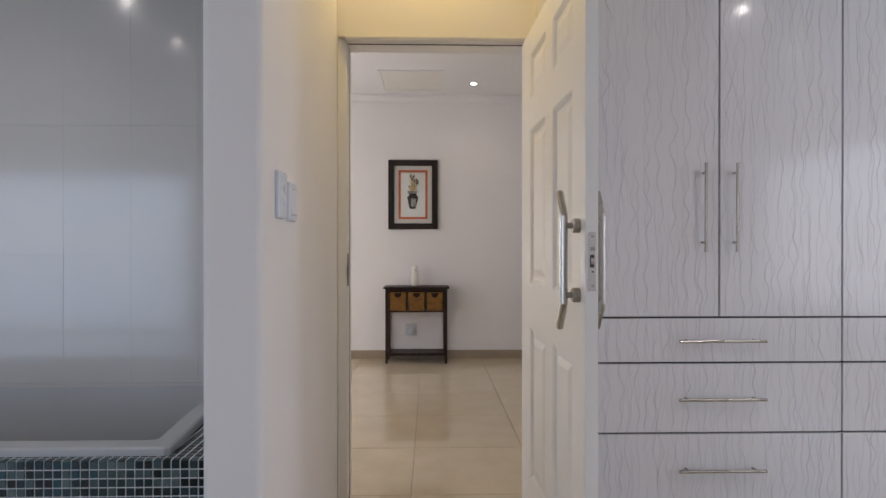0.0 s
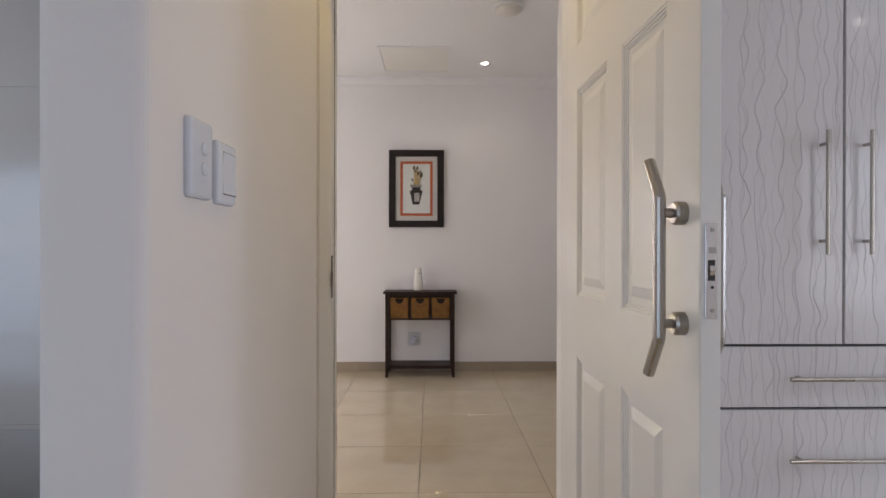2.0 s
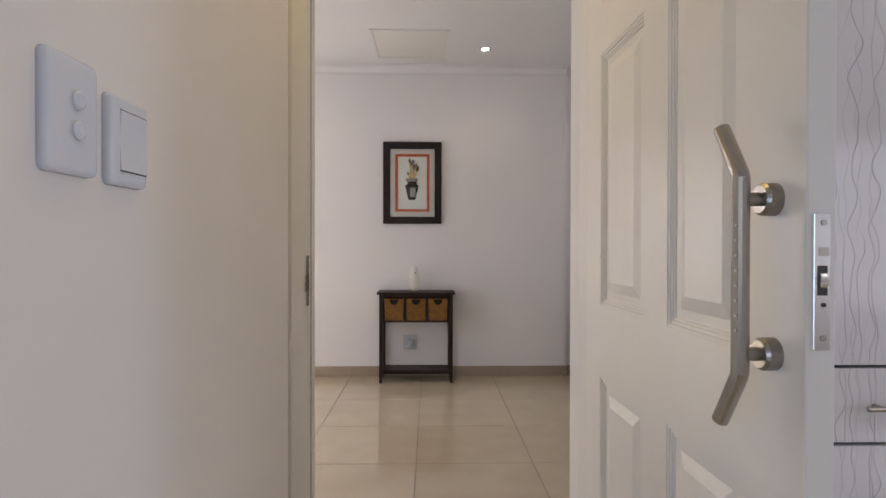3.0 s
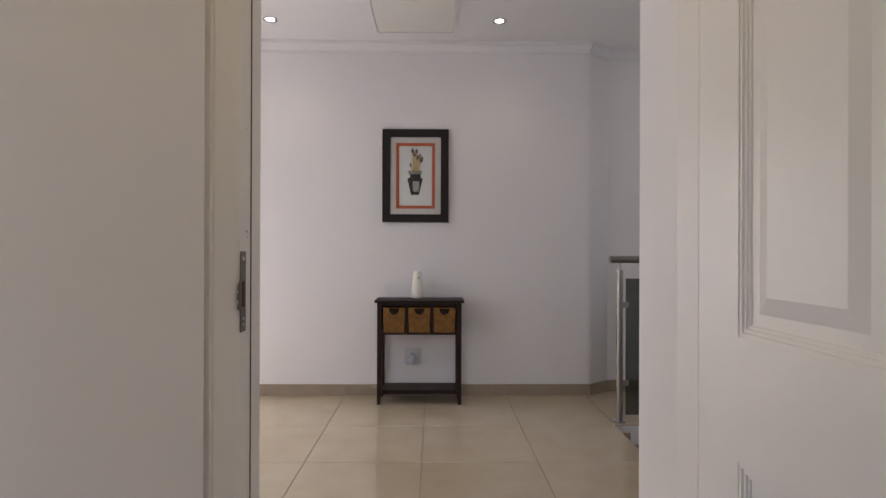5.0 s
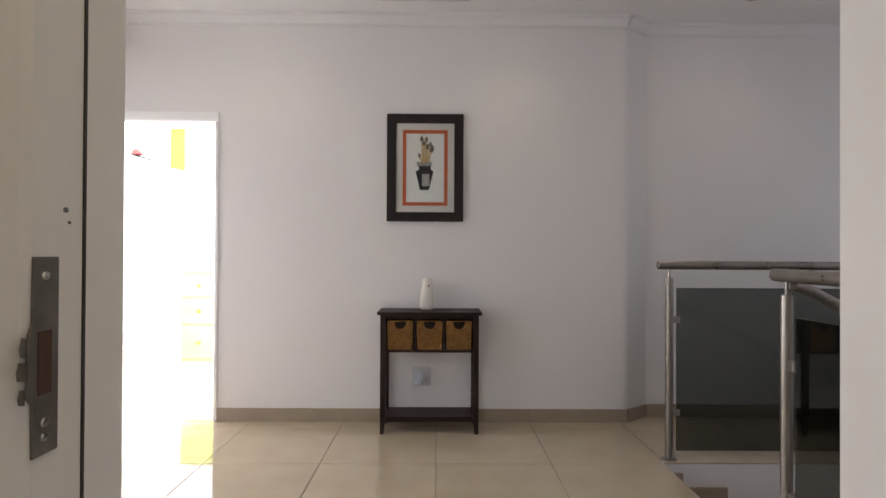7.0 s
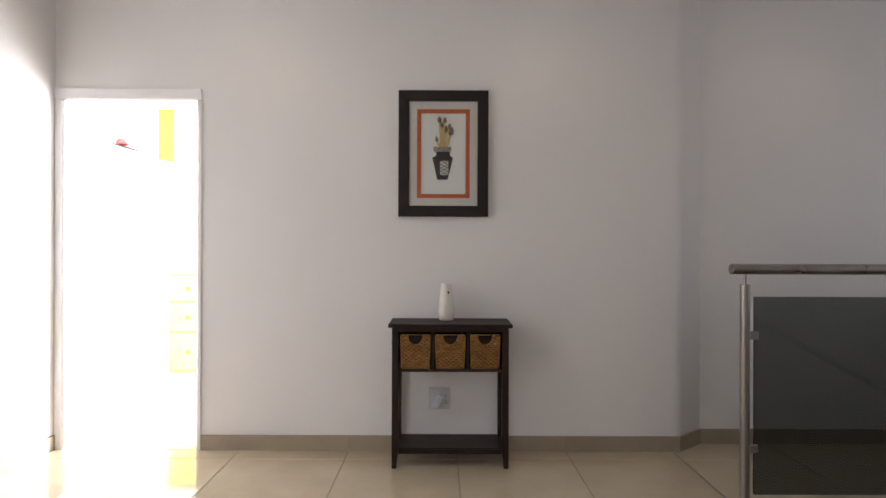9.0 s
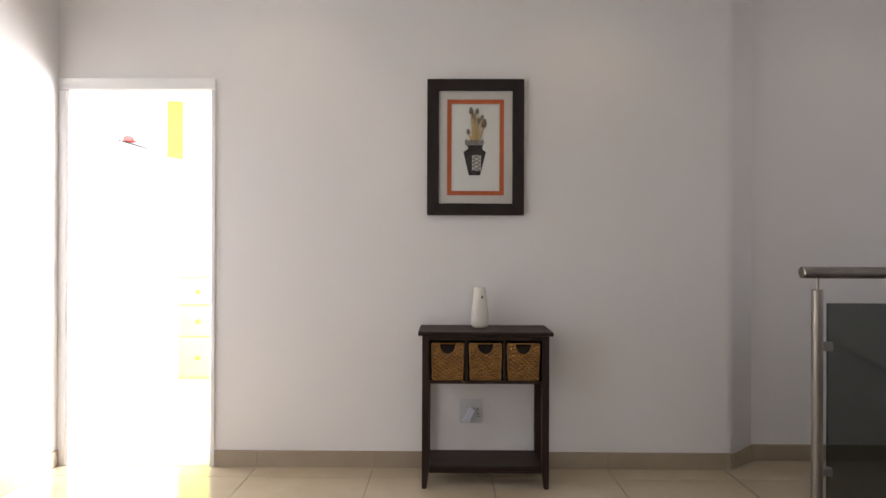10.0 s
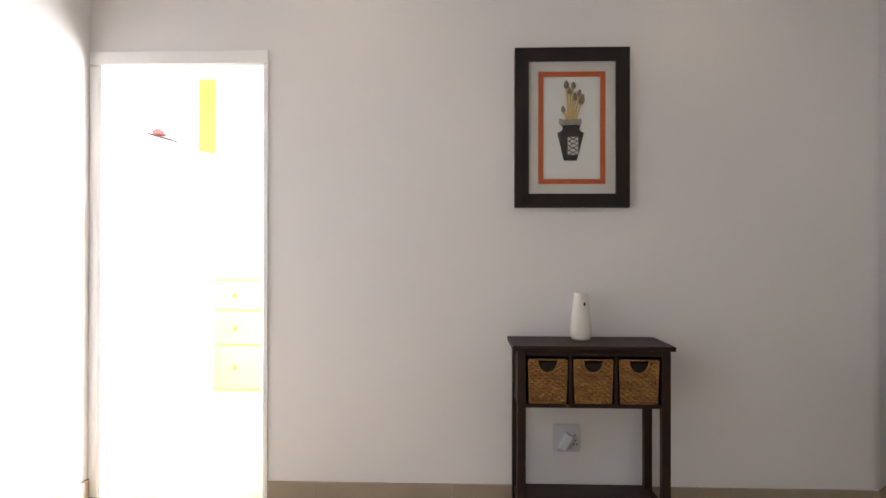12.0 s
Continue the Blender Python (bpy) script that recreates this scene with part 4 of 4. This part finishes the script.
for k in range(4):
    zc = z1 - (k + 0.5) * (z1 - z0) / 4
    hh = (z1 - z0) / 8
    for s in (-1, 1):
        part("lattice", tube([(x0 + 0.002, -0.0264, zc - s * hh), (x1 - 0.002, -0.0264, zc + s * hh)], 0.0019, 6), BLACKCLAY, pic)
for (hu, hv, bu, size) in ((362, 268, 372, 1.0), (397, 272, 385, 0.9), (378, 300, 378, 0.85), (345, 395, 366, 0.8), (405, 330, 392, 1.0), (428, 310, 398, 0.8), (440, 345, 408, 1.25), (383, 305, 364, 0.7)):
    hx, hz = pu(hu, hv)
    bx, bz = pu(bu, 455)
    part("stem", tube([(bx, -0.0185, bz), ((bx + hx) / 2 + 0.001, -0.0200, (bz + hz) / 2), (hx, -0.0200, hz - 0.012)], 0.0037, 8), STRAW, pic, smooth=True)
    s = 0.0115 * size
    bm = lathe([(0.25 * s, -1.6 * s), (0.85 * s, -0.8 * s), (1.0 * s, 0.0), (0.8 * s, 0.8 * s), (0.45 * s, 1.25 * s), (0.55 * s, 1.6 * s), (0.1 * s, 1.8 * s)], 12, 1.0, 0.42)
    pod = part("seed_pod", bm, POD, pic, smooth=True)
    pod.matrix_basis = pose(hx, -0.0202, hz, 0, 12 * (hu - bu) / 30, 0)

# ---- balustrades ----


def balustrade(x, y, turn, posts, end, rail_z, glass_top, start, first_glass=0.039):
    """A rail, posts and glass along the thing's own x."""
    ob = thing("balustrade", "brushed steel balustrade with smoked glass panels", "balustrade", group="stair balustrades")
    ob.matrix_basis = pose(x, y, 0, 0, 0, turn)
    part("handrail", tube([(start, 0, rail_z), (start + 0.002, 0, rail_z), (end, 0, rail_z)], [0.019, 0.0235, 0.0235], 20), RAILSTEEL, ob, smooth=False)
    top = rail_z - 0.071
    for i, px in enumerate(posts):
        post = part("post", tube([(px, 0, 0.012), (px, 0, top), (px, 0, top + 0.004)], [0.0205, 0.0205, 0.018], 20), RAILSTEEL, ob)
        part("base_flange", tube([(px, 0, 0.0005), (px, 0, 0.009), (px, 0, 0.012)], [0.040, 0.040, 0.034], 24), RAILSTEEL, post)
        part("pin", tube([(px, 0, top + 0.002), (px, 0, rail_z - 0.019)], 0.0065, 12), RAILSTEEL, post)
        nxt = posts[i + 1] if i + 1 < len(posts) else end
        part("glass_panel", box(px + first_glass, nxt - first_glass, -0.005, 0.005, 0.045, glass_top, 0.0008), SMOKED, ob, "dark smoked glass panel")
        for z in (0.247, 0.742 if glass_top > 0.88 else 0.705):
            for side, hx in ((1, px), (-1, nxt)):
                if hx == end:
                    continue
                part("glass_clamp", box(hx + side * 0.030 - 0.013, hx + side * 0.030 + 0.026 * (1 if side > 0 else 0.5), -0.012, 0.012, z - 0.018, z + 0.018, 0.005, 2), RAILSTEEL, post)
    return ob


balustrade(1.388, 5.420, 0, (0.0, 1.16), 2.81, 1.033, 0.912, -0.063)
bal2 = balustrade(1.385, 4.395, -90, (0.0,), 1.228, 1.018, 0.876, -0.070, 0.055)
part("stair_handrail", tube([(0.005, 0.02, 0.985), (0.005, 0.08, 0.965), (0.005, 1.75, 0.075)], 0.0205, 16), RAILSTEEL, bal2)
part("handrail_bracket", tube([(0.0, 0.0, 0.955), (0.003, 0.03, 0.975)], 0.007, 10), RAILSTEEL, bal2)

# ---- child's room ----
chest = thing("chest_of_drawers", "pale lime chest of drawers with yellow knobs", "chest of drawers", (-1.90, 7.95, 0))
part("body", box(-0.36, 0.36, -0.215, 0.22, 0.06, 0.90, 0.004), LIME, chest)
part("plinth", box(-0.34, 0.34, -0.19, 0.21, 0.0, 0.0595), PAINT, chest)
part("top", box(-0.375, 0.375, -0.24, 0.225, 0.9005, 0.925, 0.004), PAINT, chest)
for z0, z1 in ((0.09, 0.40), (0.415, 0.655), (0.67, 0.88)):
    dr = part("drawer", box(-0.345, 0.345, -0.235, -0.2155, z0, z1, 0.003), LIME, chest)
    for kx in (-0.18, 0.18):
        kn = part("knob", lathe([(0.008, 0.0), (0.008, 0.012), (0.018, 0.018), (0.018, 0.026), (0.010, 0.031)], 16), YELLOW, dr, "yellow knob", smooth=True)
        kn.matrix_basis = pose(kx, -0.235, (z0 + z1) / 2, 90, 0, 0)
banner = thing("wall_panel", "bright yellow narrow panel hanging on the wall", "wall panel", (-2.70, 8.6, 2.30))
part("panel_board", prism([(-0.075, 0.66), (0.075, 0.66), (0.075, -0.325), (-0.075, -0.300)], "y", -0.022, -0.001), YELLOW, banner)
shelf = thing("wall_shelf", "thin slanting shelf rail on the child's room wall", "shelf", (-3.09, 8.6, 2.13))
bm = box(-0.12, 0.12, -0.10, -0.001, -0.010, 0.004, 0.002)
part("rail", bm, DARKPLASTIC, shelf)
shelf.matrix_basis = pose(-3.09, 8.6, 2.12, 0, 16, 0)
cap = thing("toy_hat", "small red felt toy hat on a shelf", "hat", (-3.13, 8.55, 2.142))
part("crown", lathe([(0.050, 0.0), (0.048, 0.020), (0.038, 0.045), (0.018, 0.058)], 18), RED, cap, smooth=True)
part("brim", lathe([(0.075, 0.0), (0.078, 0.003), (0.050, 0.006)], 18, 1.0, 0.6), RED, cap)

# windows: bedroom glazed doors, child's room window, unseen added hall and stair windows
win = thing("window_1", "white-framed wide window to daylight", "window", (0, -2.36, 0), kind="structure")
for x in (-2.53, -0.87, 0.80):
    part("window_frame", box(x - 0.025, x + 0.025, -0.03, 0.03, 0.69, 2.09), FRAME_PAINT, win)
for z in (0.675, 2.105):
    part("window_frame", box(-2.55, 0.82, -0.03, 0.03, z - 0.015, z + 0.015), FRAME_PAINT, win)
win2 = thing("window_2", "white-framed window of the child's room", "window", (-0.85, 7.73, 0), kind="structure")
for y in (-0.725, 0.0, 0.725):
    part("window_frame", box(0.02, 0.05, y - 0.02, y + 0.02, 0.15, 2.05), FRAME_PAINT, win2)
for z in (0.135, 2.065):
    part("window_frame", box(0.02, 0.05, -0.745, 0.745, z - 0.0145, z + 0.0145), FRAME_PAINT, win2)

win3 = thing("window_3", "white-framed wide bedroom side window", "window", (4.27, -0.86, 0), kind="structure")
win7 = thing("window_7", "white-framed narrow bedroom side window", "window", (4.27, 1.25, 0), kind="structure")
for holder, half, uprights in ((win3, 1.06, (-1.04, 0.0, 1.04)), (win7, 0.45, (-0.43, 0.43))):
    for y in uprights:
        part("window_frame", box(-0.02, 0.02, y - 0.018, y + 0.018, 0.55, 2.06), FRAME_PAINT, holder)
    for z in (0.535, 2.075):
        part("window_frame", box(-0.02, 0.02, -half, half, z - 0.0145, z + 0.0145), FRAME_PAINT, holder)
# unseen, added round the hall's fill lamp
win5 = thing("window_5", "white-framed unseen hall window added for light", "window", (LEFTX - 0.07, 3.78, 0), kind="structure")
for y in (-0.68, 0.0, 0.68):
    part("window_frame", box(-0.02, 0.02, y - 0.018, y + 0.018, 0.36, 2.05), FRAME_PAINT, win5)
for z in (0.345, 2.065):
    part("window_frame", box(-0.02, 0.02, -0.698, 0.698, z - 0.0145, z + 0.0145), FRAME_PAINT, win5)
win6 = thing("window_6", "white-framed glazed terrace door to daylight", "window", (-4.425, -2.36, 0), kind="structure")
for x in (-1.45, 0.0, 1.45):
    part("window_frame", box(x - 0.02, x + 0.02, -0.02, 0.02, 0.06, 2.05), FRAME_PAINT, win6)
for z in (0.045, 2.065):
    part("window_frame", box(-1.47, 1.47, -0.02, 0.02, z - 0.0145, z + 0.0145), FRAME_PAINT, win6)
# unseen, added to hold the stair fill lamp
win4 = thing("window_4", "white-framed unseen stair window added for light", "window", (4.27, 4.4, 0), kind="structure")
for y in (-0.98, 0.0, 0.98):
    part("window_frame", box(-0.02, 0.02, y - 0.018, y + 0.018, 0.83, 2.17), FRAME_PAINT, win4)
for z in (0.815, 2.185):
    part("window_frame", box(-0.02, 0.02, -1.0, 1.0, z - 0.0145, z + 0.0145), FRAME_PAINT, win4)

for holder, lo, hi in ((win, (-2.50, -0.004, 0.69), (0.78, 0.004, 2.09)), (win2, (0.03, -0.70, 0.15), (0.04, 0.70, 2.05)), (win3, (-0.004, -1.02, 0.55), (0.004, 1.02, 2.06)), (win7, (-0.004, -0.41, 0.55), (0.004, 0.41, 2.06)),
                       (win4, (-0.004, -0.96, 0.83), (0.004, 0.96, 2.17)), (win5, (-0.004, -0.66, 0.36), (0.004, 0.66, 2.05)), (win6, (-1.43, -0.004, 0.06), (1.43, 0.004, 2.05))):
    pane = part("pane", box(lo[0], hi[0], lo[1], hi[1], lo[2], hi[2]), CLEAR, holder, "clear window glass")
    pane.visible_shadow = False

# ---- laid tiles and mosaics ----
bed_tiles = thing("floor_tiles_bedroom", "polished beige porcelain floor tiles", "floor tiles", (0, 0, 0), kind="structure")
hall_tiles = thing("floor_tiles_hall", "polished beige porcelain hall floor tiles", "floor tiles", (0, 0, 0), kind="structure")
kid_tiles = thing("floor_tiles_child", "polished beige porcelain child's room tiles", "floor tiles", (0, 0, 0), kind="structure")


def lay(parent, x0, x1, y0, y1):
    i0, i1 = math.floor((x0 - 0.145) / 0.6), math.ceil((x1 - 0.145) / 0.6)
    j0, j1 = math.floor((y0 - 5.34) / 0.6), math.ceil((y1 - 5.34) / 0.6)
    for i in range(i0, i1):
        for j in range(j0, j1):
            a, b = max(x0, 0.145 + 0.6 * i), min(x1, 0.745 + 0.6 * i)
            c, d = max(y0, 5.34 + 0.6 * j), min(y1, 5.94 + 0.6 * j)
            if b - a > 0.01 and d - c > 0.01:
                piece("floor_tile", slab("floor_tile", TILE, b - a - 0.003, d - c - 0.003, 0.010, 0.0012), parent, (a + 0.0015, c + 0.0015, -0.010))


lay(hall_tiles, LEFTX + 0.001, 1.335, 2.70, 6.074)
lay(hall_tiles, 1.336, 1.410, 3.165, 4.394)
lay(hall_tiles, 1.336, 4.19, 5.370, 6.205)
lay(kid_tiles, -3.59, -0.93, 6.078, 8.59)
lay(bed_tiles, -6.19, -2.61, -2.29, 1.975)
lay(bed_tiles, -2.609, 4.19, -2.29, 2.699)

mosaic = thing("mosaic_tiles", "small dark teal glass mosaic tiles on the bath surround", "mosaic tiles", (0, 0, 0), kind="structure")
PITCH, SIZE = 0.0262, 0.0219
m_me = mesh_of("mosaic_tile", box(0, SIZE, 0, SIZE, 0, 0.0035, 0.0006), MOSAIC)
verts, faces = [], []


def rest_tile(x, y, z, flat):
    n = len(verts)
    s, h = SIZE, 0.0035
    for dz in (0, h):
        for a, b in ((0, 0), (s, 0), (s, s), (0, s)):
            verts.append((x + a, y + b, z + dz) if flat else (x + a, y - dz, z + b))
    faces.extend([(n, n + 1, n + 5, n + 4), (n + 1, n + 2, n + 6, n + 5), (n + 2, n + 3, n + 7, n + 6), (n + 3, n, n + 4, n + 7), (n + 4, n + 5, n + 6, n + 7)])


for i in range(88):
    x = -0.289 - PITCH * (i + 1)
    for j in range(18):
        z = 0.4935 - PITCH * (j + 1) + 0.0014
        if i < 36 and j < 5:
            piece("mosaic_tile", m_me, mosaic, (x + 0.0014, 2.067, z), (90, 0, 0))
        else:
            rest_tile(x + 0.0014, 2.067, z, False)
    for j in range(28):
        y = 2.0635 + PITCH * j
        edge = -0.546 - max(0.0, (y - 2.11)) * 0.077
        if y + SIZE < 2.118 or (x + 0.0014 > edge - 0.027 and y + SIZE < 2.84):
            if (i < 36 and j < 2) or (i < 11 and j < 6):
                piece("mosaic_tile", m_me, mosaic, (x + 0.0014, y, 0.4904))
            else:
                rest_tile(x + 0.0014, y, 0.4904, True)
me = bpy.data.meshes.new("mosaic_field")
me.from_pydata(verts, [], faces)
me.materials.append(MOSAIC)
field = new("mosaic_field", me)
field.parent = mosaic
tagged(field, "small dark teal glass mosaic", kind="stuff")
